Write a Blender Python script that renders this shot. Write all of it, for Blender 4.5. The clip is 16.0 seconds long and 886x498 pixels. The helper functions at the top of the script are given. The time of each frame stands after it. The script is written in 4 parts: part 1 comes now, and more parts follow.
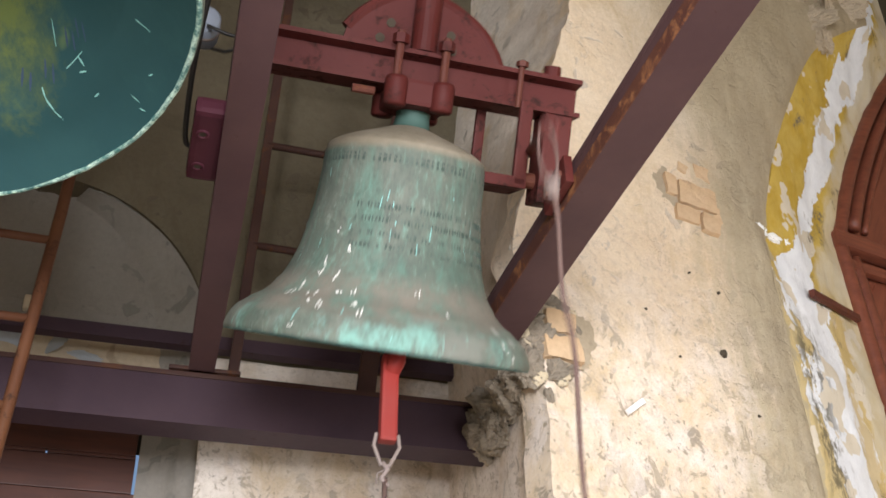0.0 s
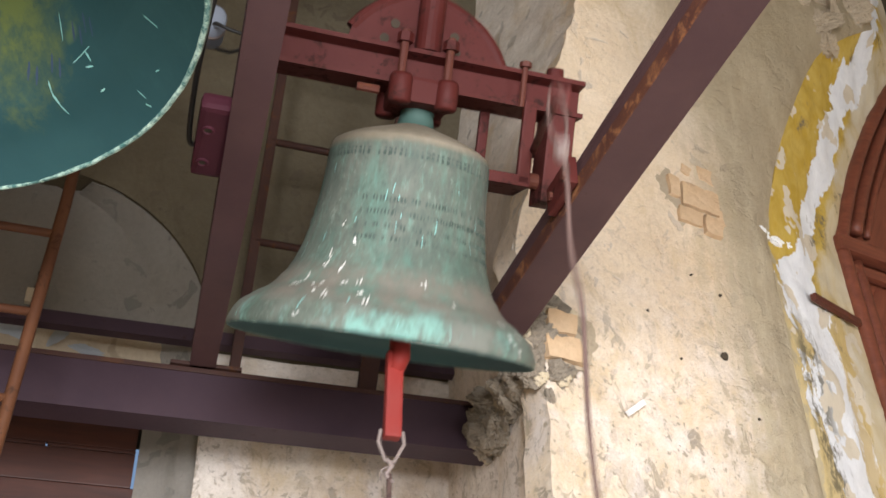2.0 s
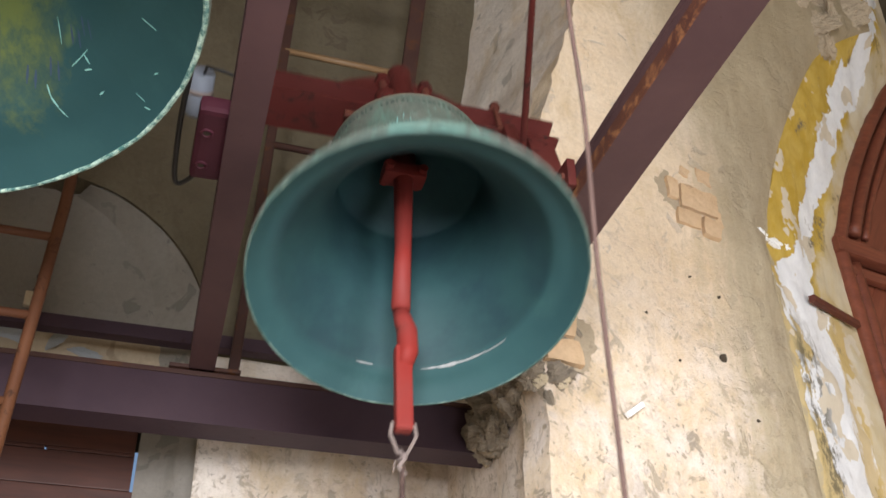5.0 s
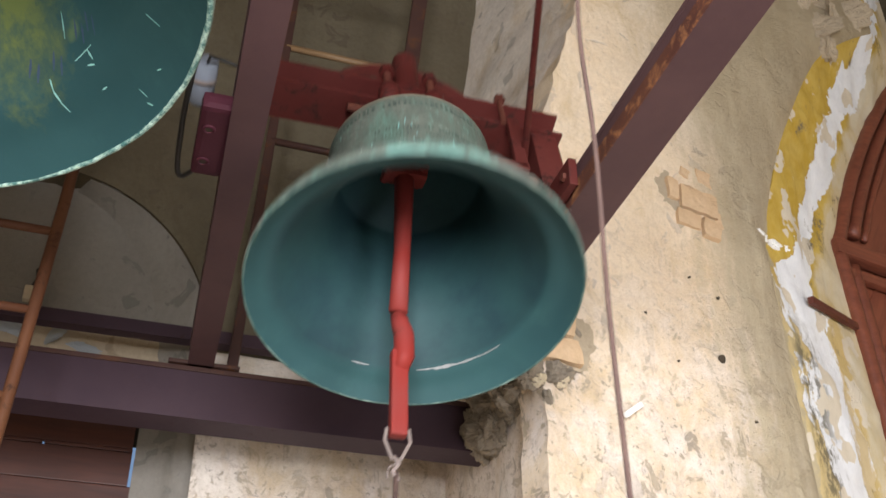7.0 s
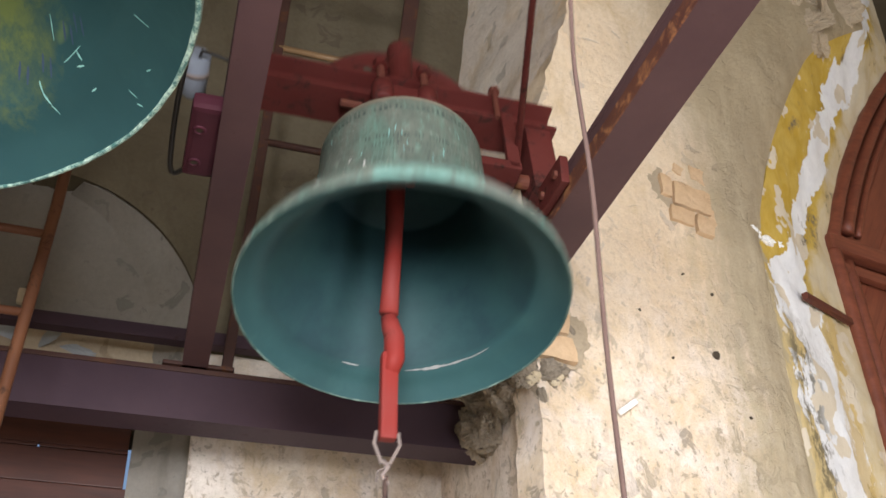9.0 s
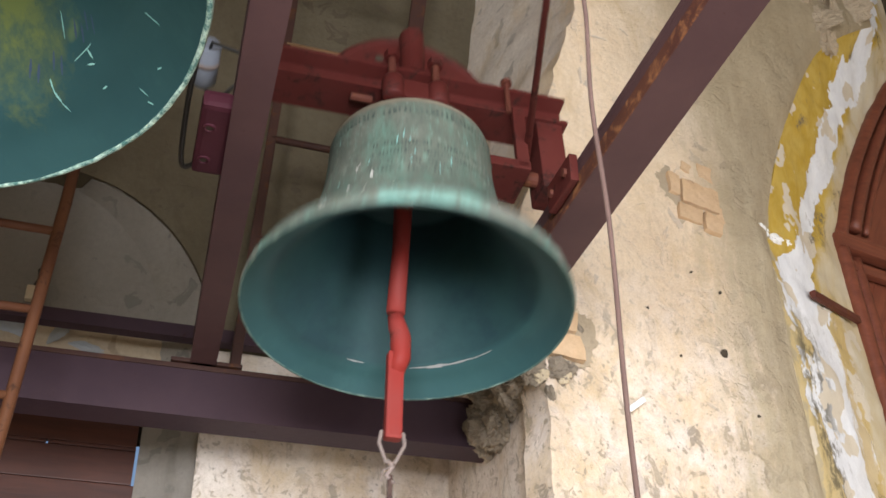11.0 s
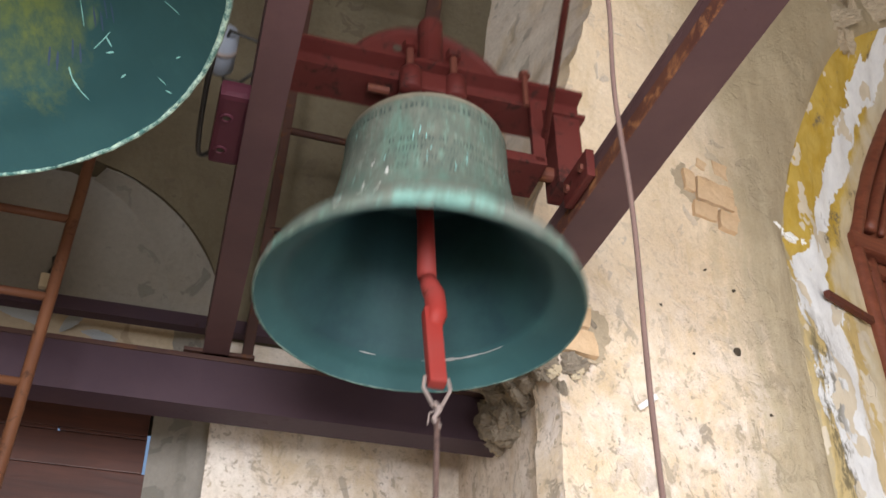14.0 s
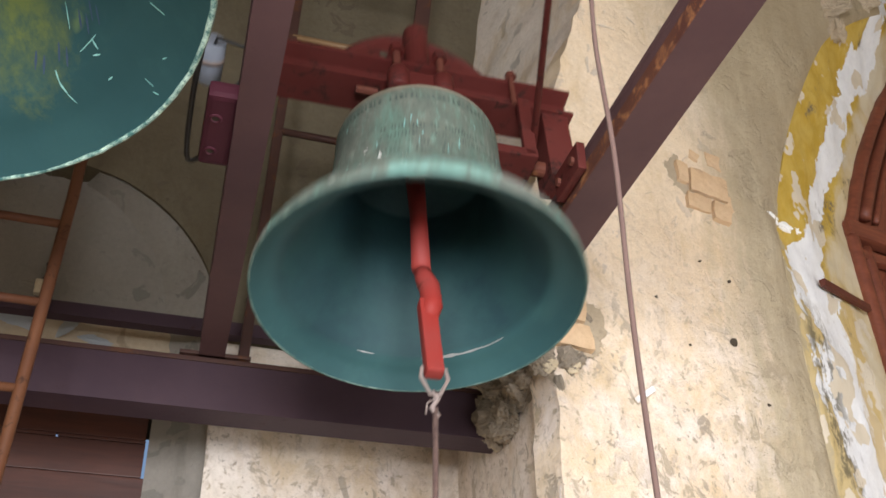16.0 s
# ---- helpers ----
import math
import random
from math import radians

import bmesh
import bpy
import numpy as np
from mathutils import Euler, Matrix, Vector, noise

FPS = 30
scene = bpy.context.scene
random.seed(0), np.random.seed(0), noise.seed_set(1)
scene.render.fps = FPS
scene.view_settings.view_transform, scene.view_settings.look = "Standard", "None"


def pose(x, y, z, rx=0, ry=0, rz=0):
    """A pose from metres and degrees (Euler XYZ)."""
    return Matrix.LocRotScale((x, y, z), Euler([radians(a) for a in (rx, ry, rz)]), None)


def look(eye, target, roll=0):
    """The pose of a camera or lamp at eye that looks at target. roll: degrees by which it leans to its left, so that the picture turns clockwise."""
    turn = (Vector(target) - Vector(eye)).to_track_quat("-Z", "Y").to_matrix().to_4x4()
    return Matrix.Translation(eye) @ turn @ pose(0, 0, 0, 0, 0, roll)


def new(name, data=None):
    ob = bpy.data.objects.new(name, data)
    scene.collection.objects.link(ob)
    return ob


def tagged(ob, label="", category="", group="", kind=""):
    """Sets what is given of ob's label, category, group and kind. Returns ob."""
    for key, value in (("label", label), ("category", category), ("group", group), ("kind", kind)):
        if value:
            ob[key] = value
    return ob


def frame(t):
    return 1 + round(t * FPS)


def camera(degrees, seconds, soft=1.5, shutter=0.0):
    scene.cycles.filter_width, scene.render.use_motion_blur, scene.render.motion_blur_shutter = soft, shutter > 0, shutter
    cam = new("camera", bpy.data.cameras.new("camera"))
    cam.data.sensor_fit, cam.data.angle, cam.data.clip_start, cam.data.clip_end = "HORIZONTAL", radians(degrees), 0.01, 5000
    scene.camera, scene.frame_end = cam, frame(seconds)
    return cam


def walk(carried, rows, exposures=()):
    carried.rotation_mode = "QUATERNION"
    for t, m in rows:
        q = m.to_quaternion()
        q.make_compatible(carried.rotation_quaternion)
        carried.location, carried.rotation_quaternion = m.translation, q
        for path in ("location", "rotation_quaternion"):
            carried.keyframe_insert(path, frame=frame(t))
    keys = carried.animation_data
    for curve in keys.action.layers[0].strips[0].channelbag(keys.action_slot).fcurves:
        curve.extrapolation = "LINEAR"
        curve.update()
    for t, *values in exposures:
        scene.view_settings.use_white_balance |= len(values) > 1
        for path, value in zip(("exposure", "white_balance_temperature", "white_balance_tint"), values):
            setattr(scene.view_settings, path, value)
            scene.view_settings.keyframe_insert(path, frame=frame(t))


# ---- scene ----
cam = camera(44, 16.0, soft=1.65, shutter=0.7)
walk(cam, [
    (0.0, pose(0.0086, -0.0031, 1.5997, 123.452, 1.035, -16.070)),
    (0.5, pose(0.0134, -0.0006, 1.5987, 123.349, 1.323, -15.988)),
    (1.0, pose(0.0120, -0.0015, 1.5984, 123.246, 1.097, -16.244)),
    (1.5, pose(0.0086, -0.0003, 1.5983, 123.144, 0.816, -16.423)),
    (2.0, pose(0.0008, -0.0041, 1.6025, 123.322, 0.367, -16.488)),
    (2.5, pose(-0.0032, -0.0054, 1.6038, 123.622, 0.334, -16.553)),
    (3.0, pose(-0.0009, -0.0060, 1.6022, 123.749, 0.406, -16.618)),
    (3.5, pose(0.0016, -0.0059, 1.6008, 123.659, 0.584, -16.508)),
    (4.0, pose(0.0036, -0.0057, 1.6002, 123.522, 0.590, -16.501)),
    (6.5, pose(-0.0078, -0.0032, 1.6035, 123.418, 0.204, -16.742)),
    (7.0, pose(-0.0077, -0.0049, 1.6024, 123.327, 0.103, -16.892)),
    (7.5, pose(-0.0054, -0.0030, 1.5997, 123.293, -0.014, -16.814)),
    (8.0, pose(-0.0028, -0.0057, 1.6000, 123.233, 0.334, -16.705)),
    (8.5, pose(0.0000, -0.0033, 1.5980, 123.278, 0.497, -16.695)),
    (9.0, pose(0.0038, -0.0067, 1.5987, 123.339, 0.633, -16.729)),
    (11.5, pose(-0.0084, -0.0041, 1.6016, 123.124, 0.370, -16.550)),
    (12.0, pose(-0.0053, 0.0002, 1.6014, 123.082, 0.270, -16.656)),
    (12.5, pose(-0.0000, -0.0000, 1.6000, 123.000, 0.000, -17.000)),
    (13.0, pose(-0.0118, 0.0029, 1.6014, 122.999, 0.068, -16.541)),
    (13.5, pose(-0.0169, 0.0047, 1.6002, 122.891, -0.384, -16.525)),
    (14.0, pose(-0.0167, 0.0031, 1.6014, 122.889, -0.572, -16.588)),
    (14.5, pose(-0.0129, 0.0040, 1.6018, 122.928, -0.384, -16.463)),
    (15.0, pose(-0.0119, 0.0050, 1.6024, 122.912, -0.177, -16.217)),
    (15.5, pose(-0.0071, 0.0050, 1.6005, 122.880, -0.077, -16.324)),
    (16.0, pose(-0.0015, 0.0054, 1.5973, 122.840, 0.531, -15.973)),
])

# ---- light: open belfry window behind the camera, an added fill lamp, sky outside ----
world = bpy.data.worlds.new("sky")
scene.world = world
world.use_nodes = True
_n = world.node_tree.nodes
_sky = _n.new("ShaderNodeTexSky")
_sky.sky_type = "NISHITA"
_sky.sun_disc = False
_sky.sun_elevation = radians(50)
_sky.sun_rotation = radians(160)
_n["Background"].inputs[1].default_value = 0.12
world.node_tree.links.new(_sky.outputs[0], _n["Background"].inputs[0])
scene.view_settings.exposure = 0.0


def area_light(name, eye, target, sx, sy, watts, colour):
    d = bpy.data.lights.new(name, "AREA")
    d.shape, d.size, d.size_y, d.energy, d.color = "RECTANGLE", sx, sy, watts, colour
    ob = new(name, d)
    ob.matrix_world = look(eye, target)
    return ob


area_light("rear_window_light", (-0.3, -1.78, 2.38), (1.5, 2.6, 3.05), 1.7, 1.5, 326, (0.915, 0.94, 1.0))
# fill lamp added to brighten the pier; no window is known here
area_light("pier_fill_light", (2.6, -1.78, 1.1), (1.9, 2.4, 2.6), 1.8, 1.6, 106, (0.915, 0.94, 1.0))


# ---- materials ----
class Mat:
    """A small node-tree writer."""

    def __init__(self, name, rough=0.8, metal=0.0, spec=0.4):
        self.m = bpy.data.materials.new(name)
        self.m.use_nodes = True
        self.t = self.m.node_tree
        self.b = self.t.nodes["Principled BSDF"]
        self.b.inputs["Roughness"].default_value = rough
        self.b.inputs["Metallic"].default_value = metal
        self.b.inputs["Specular IOR Level"].default_value = spec
        self.co = self.t.nodes.new("ShaderNodeTexCoord").outputs["Object"]

    def link(self, a, b):
        self.t.links.new(a, b)

    def mapped(self, scale):
        n = self.t.nodes.new("ShaderNodeMapping")
        n.inputs["Scale"].default_value = scale
        self.link(self.co, n.inputs[0])
        return n.outputs[0]

    def noise(self, scale, detail=5, rough=0.6, stretch=(1, 1, 1), distort=0.0, offset=None):
        n = self.t.nodes.new("ShaderNodeTexNoise")
        n.inputs["Scale"].default_value = scale
        n.inputs["Detail"].default_value = detail
        n.inputs["Roughness"].default_value = rough
        n.inputs["Distortion"].default_value = distort
        v = self.mapped(stretch)
        if offset:
            v.node.inputs["Location"].default_value = offset
        self.link(v, n.inputs["Vector"])
        return n.outputs[0]

    def voronoi(self, scale, feature="F1", stretch=(1, 1, 1)):
        n = self.t.nodes.new("ShaderNodeTexVoronoi")
        n.feature = feature
        n.inputs["Scale"].default_value = scale
        self.link(self.mapped(stretch), n.inputs["Vector"])
        return n.outputs["Distance"]

    def axis(self, i):
        n = self.t.nodes.new("ShaderNodeSeparateXYZ")
        self.link(self.co, n.inputs[0])
        return n.outputs[i]

    def ramp(self, v, lo, hi, a=0.0, b=1.0):
        n = self.t.nodes.new("ShaderNodeMapRange")
        n.inputs[1].default_value, n.inputs[2].default_value = lo, hi
        n.inputs[3].default_value, n.inputs[4].default_value = a, b
        self.link(v, n.inputs[0])
        return n.outputs[0]

    def math(self, op, a, b):
        n = self.t.nodes.new("ShaderNodeMath")
        n.operation = op
        for i, v in enumerate((a, b)):
            if isinstance(v, (int, float)):
                n.inputs[i].default_value = v
            else:
                self.link(v, n.inputs[i])
        return n.outputs[0]

    def mix(self, f, a, b):
        n = self.t.nodes.new("ShaderNodeMix")
        n.data_type = "RGBA"
        if isinstance(f, (int, float)):
            n.inputs[0].default_value = f
        else:
            self.link(f, n.inputs[0])
        for i, v in ((6, a), (7, b)):
            if isinstance(v, tuple):
                n.inputs[i].default_value = (*v, 1)
            else:
                self.link(v, n.inputs[i])
        return n.outputs[2]

    def done(self, colour, height=None, bump=0.3, dist=0.01, rough=None):
        if isinstance(colour, tuple):
            self.b.inputs["Base Color"].default_value = (*colour, 1)
        else:
            self.link(colour, self.b.inputs["Base Color"])
        if height is not None:
            n = self.t.nodes.new("ShaderNodeBump")
            n.inputs["Strength"].default_value, n.inputs["Distance"].default_value = bump, dist
            self.link(height, n.inputs["Height"])
            self.link(n.outputs[0], self.b.inputs["Normal"])
        if rough is not None:
            self.link(rough, self.b.inputs["Roughness"])
        return self.m


def plaster(name, base, light, dark, patch, chips=0.0, grime=False):
    m = Mat(name, 0.92, 0, 0.2)
    big = m.noise(1.3, 6, 0.62)
    mid = m.noise(5.5, 8, 0.68, distort=0.4)
    fine = m.noise(42, 6, 0.7)
    c = m.mix(m.ramp(big, 0.38, 0.64), base, light)
    c = m.mix(m.ramp(m.noise(3.1, 8, 0.7, (1, 1, 0.45), 0.6), 0.56, 0.72, 0, 0.75), c, dark)
    flakes = m.ramp(m.noise(9.5, 4, 0.5, (1, 1, 1), 0.8, (3, 1, 7)), 0.615, 0.64)
    c = m.mix(m.math("MULTIPLY", flakes, m.ramp(big, 0.35, 0.55)), c, patch)
    c = m.mix(m.ramp(fine, 0.35, 0.75, 0, 0.35), c, dark)
    pits = m.ramp(m.voronoi(19), 0.04, 0.11)
    grain = m.noise(120, 5, 0.75)
    c = m.mix(m.ramp(m.noise(26, 7, 0.75, distort=0.5), 0.6, 0.7, 0, 0.5), c, dark)
    h = m.math("ADD", m.math("MULTIPLY", mid, 1.2), m.math("MULTIPLY", fine, 0.35))
    h = m.math("SUBTRACT", h, m.math("MULTIPLY", flakes, 0.25))
    h = m.math("ADD", h, m.math("MULTIPLY", pits, 0.12))
    if chips:
        # shallow spalls, thickest in the lower zone, over a paler pinkish ground
        z = m.axis(2)
        zone = m.ramp(m.math("ADD", z, m.math("MULTIPLY", mid, 0.9)), 4.15, 3.5)
        c = m.mix(m.math("MULTIPLY", zone, m.ramp(m.noise(6, 6, 0.7, offset=(2, 2, 5)), 0.4, 0.62, 0, 0.85)), c, (0.8, 0.705, 0.635))
        c = m.mix(m.ramp(m.noise(4.3, 6, 0.68, (1, 1, 0.6), 0.5, (6, 1, 3)), 0.5, 0.66, 0, 0.6), c, (0.54, 0.39, 0.21))
        c = m.mix(m.math("MULTIPLY", m.ramp(m.noise(24, 8, 0.8, (1, 1, 0.9), 0.4, (2, 6, 4)), 0.53, 0.6, 0, 0.5), m.ramp(zone, 0.0, 1.0, 0.35, 1.0)), c, (0.47, 0.37, 0.29))
        c = m.mix(m.ramp(m.noise(75, 7, 0.8, offset=(5, 5, 5)), 0.57, 0.66, 0, 0.45), c, (0.34, 0.26, 0.19))
        spall = m.ramp(m.noise(13, 7, 0.65, (1, 1, 0.8), 0.9, (9, 3, 1)), 0.57, 0.61)
        small = m.ramp(m.noise(38, 4, 0.55, (1, 1, 1), 0.4, (1, 7, 2)), 0.62, 0.64)
        both = m.math("MULTIPLY", m.math("MAXIMUM", spall, small), m.ramp(zone, 0.0, 1.0, 0.12, chips))
        c = m.mix(both, c, m.mix(m.ramp(m.noise(7, 3, 0.5), 0.4, 0.6), (0.32, 0.265, 0.205), (0.47, 0.38, 0.27)))
        h = m.math("SUBTRACT", h, m.math("MULTIPLY", both, 0.4))
    if grime:
        # grey washed-down dirt beside the arch
        x = m.axis(0)
        run = m.noise(11, 7, 0.7, (1, 1, 0.18), 0.3)
        g = m.ramp(m.math("ADD", x, m.math("MULTIPLY", m.math("SUBTRACT", run, 0.5), 0.7)), 0.66, 0.9, 0, 0.85)
        c = m.mix(g, c, m.mix(m.ramp(run, 0.4, 0.6), (0.31, 0.25, 0.16), (0.42, 0.35, 0.235)))
        # browner towards the top, growing with distance from the pier's corner
        up = m.ramp(m.math("ADD", m.axis(2), m.math("MULTIPLY", mid, 0.8)), 4.2, 5.3, 0, 0.6)
        c = m.mix(m.math("MULTIPLY", up, m.ramp(x, 0.35, 0.75)), c, (0.34, 0.27, 0.17))
    h = m.math("ADD", h, m.math("MULTIPLY", grain, 0.16))
    return m.done(c, h, 0.48 if chips else 0.42, 0.028)


def painted_steel(name, paint, worn, rust, amount=0.5):
    m = Mat(name, 0.6, 0, 0.18)
    c = m.mix(m.ramp(m.noise(4, 5, 0.6), 0.35, 0.65), paint, worn)
    r = m.ramp(m.noise(16, 8, 0.75, distort=0.5), 0.72 - amount * 0.22, 0.8 - amount * 0.2)
    c = m.mix(r, c, rust)
    return m.done(c, m.noise(38, 6, 0.7), 0.25, 0.004, m.ramp(r, 0, 1, 0.58, 0.9))


CREAM = plaster("cream_lime_plaster", (0.56, 0.45, 0.285), (0.68, 0.58, 0.43), (0.36, 0.29, 0.19), (0.4, 0.34, 0.27))
PIERWALL = plaster("spalled_cream_plaster", (0.73, 0.565, 0.385), (0.81, 0.685, 0.54), (0.54, 0.405, 0.27), (0.5, 0.425, 0.355), 0.8, True)
# DIM: bare brown plaster with the upper wall's shade put into its colour
DIM = plaster("brown_plaster_with_shade", (0.105, 0.084, 0.053), (0.14, 0.116, 0.076), (0.07, 0.052, 0.031), (0.11, 0.088, 0.06))
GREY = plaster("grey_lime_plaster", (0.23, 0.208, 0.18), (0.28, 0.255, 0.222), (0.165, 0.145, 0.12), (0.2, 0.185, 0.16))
PALE = plaster("pinkish_limewashed_plaster", (0.72, 0.61, 0.51), (0.8, 0.73, 0.64), (0.4, 0.34, 0.27), (0.46, 0.41, 0.35), 0.7)
RUBBLE = plaster("broken_grey_mortar", (0.2, 0.168, 0.13), (0.34, 0.28, 0.21), (0.07, 0.058, 0.046), (0.4, 0.32, 0.22))
BRICK = plaster("pale_orange_brick", (0.58, 0.38, 0.21), (0.66, 0.48, 0.31), (0.36, 0.21, 0.11), (0.44, 0.31, 0.2))
MORTAR = plaster("sandy_bared_mortar", (0.4, 0.32, 0.22), (0.48, 0.39, 0.28), (0.24, 0.19, 0.13), (0.34, 0.27, 0.19))
# one maroon paint twice: STEEL darkened for its bluish light, CROSS lifted for bounce
STEEL = painted_steel("maroon_steel_shade_tone", (0.041, 0.023, 0.031), (0.054, 0.031, 0.039), (0.042, 0.021, 0.017), 0.45)
RUSTY = painted_steel("rust_worn_maroon_steel", (0.1, 0.03, 0.022), (0.13, 0.042, 0.026), (0.17, 0.065, 0.028), 0.7)
CROSS = painted_steel("maroon_steel_bounce_tone", (0.078, 0.04, 0.041), (0.096, 0.05, 0.049), (0.06, 0.028, 0.018), 0.35)
EDGERUST = painted_steel("orange_rusted_flange", (0.09, 0.034, 0.026), (0.13, 0.05, 0.03), (0.3, 0.125, 0.055), 0.95)
CANON = Mat("dull_green_bronze", 0.7).done((0.06, 0.115, 0.095))
DARKRUST = painted_steel("dark_rusted_steel", (0.05, 0.024, 0.02), (0.065, 0.032, 0.024), (0.1, 0.042, 0.02), 0.8)
RED = painted_steel("red_painted_iron", (0.078, 0.0135, 0.011), (0.098, 0.022, 0.018), (0.036, 0.015, 0.012), 0.8)
CLAPRED = painted_steel("bright_red_painted_iron", (0.24, 0.025, 0.019), (0.22, 0.04, 0.034), (0.11, 0.028, 0.02), 0.5)
PINKRED = painted_steel("purple_red_painted_metal", (0.058, 0.0125, 0.021), (0.074, 0.018, 0.028), (0.05, 0.014, 0.018), 0.3)
OCHRE = painted_steel("brown_varnished_pole", (0.088, 0.033, 0.017), (0.125, 0.05, 0.022), (0.045, 0.02, 0.012), 0.7)


def bell_patina():
    m = Mat("bronze_green_patina", 0.68, 0.0, 0.3)
    streak = m.noise(11, 8, 0.7, (1, 1, 0.2))
    fine = m.noise(48, 7, 0.75, (1, 1, 0.25))
    speck = m.noise(85, 5, 0.7, (1, 1, 0.4), 0, (3, 3, 3))
    z = m.axis(2)
    c = m.mix(m.ramp(m.noise(3.4, 7, 0.7), 0.35, 0.65), (0.078, 0.108, 0.086), (0.15, 0.155, 0.125))
    c = m.mix(m.ramp(m.noise(8, 7, 0.72, (1, 1, 0.6), 0.4, (7, 2, 4)), 0.5, 0.72, 0, 0.7), c, (0.19, 0.185, 0.152))
    c = m.mix(m.ramp(streak, 0.5, 0.68, 0, 0.62), c, (0.11, 0.25, 0.19))
    c = m.mix(m.ramp(fine, 0.55, 0.7, 0, 0.55), c, (0.18, 0.33, 0.255))
    c = m.mix(m.ramp(fine, 0.46, 0.34, 0, 0.6), c, (0.075, 0.09, 0.074))
    c = m.mix(m.ramp(m.noise(30, 8, 0.8, (1, 1, 0.7), 0.3, (1, 9, 2)), 0.5, 0.64, 0, 0.55), c, (0.066, 0.085, 0.068))
    c = m.mix(m.ramp(m.noise(60, 6, 0.75, (1, 1, 0.35), 0, (4, 4, 1)), 0.58, 0.68, 0, 0.5), c, (0.24, 0.3, 0.24))
    c = m.mix(m.ramp(speck, 0.66, 0.72, 0, 0.6), c, (0.32, 0.42, 0.35))
    band = m.math("MULTIPLY", m.ramp(z, -0.3, -0.34), m.ramp(z, -0.43, -0.4))
    c = m.mix(m.math("MULTIPLY", band, m.ramp(streak, 0.62, 0.42, 0.2, 0.85)), c, (0.2, 0.172, 0.138))
    dusty = m.ramp(m.math("ADD", z, m.math("MULTIPLY", streak, 0.03)), 0.018, 0.036)
    c = m.mix(dusty, c, m.mix(m.ramp(m.noise(14, 6, 0.7), 0.4, 0.62), (0.2, 0.165, 0.115), (0.25, 0.21, 0.155)))
    grey = m.math("MULTIPLY", m.ramp(m.noise(5, 6, 0.65, (1, 1, 0.6), 0, (6, 1, 8)), 0.42, 0.55, 0, 0.8), m.ramp(z, -0.4, -0.43))
    c = m.mix(grey, c, (0.2, 0.2, 0.17))
    lip = m.ramp(m.noise(9, 7, 0.7, (1, 1, 0.4), 0, (2, 5, 1)), 0.52, 0.64, 0, 0.85)
    lip = m.math("MULTIPLY", lip, m.ramp(z, -0.4, -0.44))
    c = m.mix(lip, c, (0.2, 0.39, 0.33))
    h = m.math("ADD", m.noise(26, 7, 0.7, (1, 1, 0.5)), m.math("MULTIPLY", fine, 0.5))
    return m.done(c, h, 0.35, 0.006)


def bell_inside(name="teal_oxide_bell_inside", stain=None):
    m = Mat(name, 0.6, 0.0, 0.25)
    c = m.mix(m.ramp(m.noise(2.6, 5, 0.6), 0.35, 0.66), (0.022, 0.064, 0.069), (0.03, 0.083, 0.085))
    c = m.mix(m.ramp(m.noise(10, 6, 0.7, (1, 1, 0.3)), 0.55, 0.8, 0, 0.5), c, (0.045, 0.115, 0.105))
    c = m.mix(m.ramp(m.noise(5.5, 3, 0.5, offset=(4, 2, 9)), 0.7, 0.76, 0, 0.6), c, (0.2, 0.27, 0.08))
    # above the lip: bluer patina, also darkened for the shade deep inside the bell
    deep_tone = m.ramp(m.math("ADD", m.axis(2), m.math("MULTIPLY", m.noise(9, 4, 0.6), 0.012)), -0.44, -0.425)
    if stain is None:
        c = m.mix(m.math("MULTIPLY", deep_tone, 0.7), c, m.mix(m.ramp(m.noise(6, 6, 0.7, offset=(3, 8, 1)), 0.4, 0.62), (0.0135, 0.034, 0.043), (0.02, 0.056, 0.058)))
    if stain:
        # a soft olive stain round one spot of the wall
        d = m.t.nodes.new("ShaderNodeVectorMath")
        d.operation = "DISTANCE"
        d.inputs[1].default_value = stain
        m.link(m.co, d.inputs[0])
        n1, n2 = m.noise(7, 8, 0.72, offset=(1, 4, 2)), m.noise(24, 6, 0.7, (1, 1, 0.4))
        f = m.ramp(m.math("ADD", d.outputs["Value"], m.math("MULTIPLY", m.math("SUBTRACT", n1, 0.5), 0.6)), 0.19, 0.03)
        f = m.math("MULTIPLY", f, m.ramp(n2, 0.35, 0.55, 0.25, 0.85))
        c = m.mix(f, m.mix(0.3, c, (0.01, 0.045, 0.046)), (0.13, 0.155, 0.038))
    return m.done(c, m.noise(60, 5, 0.6), 0.15, 0.003)


PATINA = bell_patina()
LETTER = Mat("dark_recessed_patina", 0.75)
LETTER = LETTER.done(LETTER.mix(LETTER.ramp(LETTER.noise(30, 6, 0.75), 0.42, 0.6), (0.045, 0.066, 0.052), (0.1, 0.13, 0.105)))
SOFTLIP = Mat("dull_teal_lip", 0.6)
SOFTLIP = SOFTLIP.done(SOFTLIP.mix(SOFTLIP.ramp(SOFTLIP.noise(22, 8, 0.8), 0.46, 0.66), (0.04, 0.085, 0.075), (0.17, 0.24, 0.2)), SOFTLIP.noise(60, 5, 0.7), 0.4, 0.004)
BARE = Mat("bare_worn_bronze", 0.58, 0.4).done((0.3, 0.3, 0.29))
LIP = Mat("worn_pale_verdigris", 0.55)
LIP = LIP.done(LIP.mix(LIP.ramp(LIP.noise(45, 8, 0.8), 0.44, 0.58), (0.06, 0.16, 0.145), (0.5, 0.66, 0.55)), LIP.noise(60, 5, 0.7), 0.4, 0.004)
WORN = Mat("bare_white_droppings", 0.8).done((0.74, 0.72, 0.66))
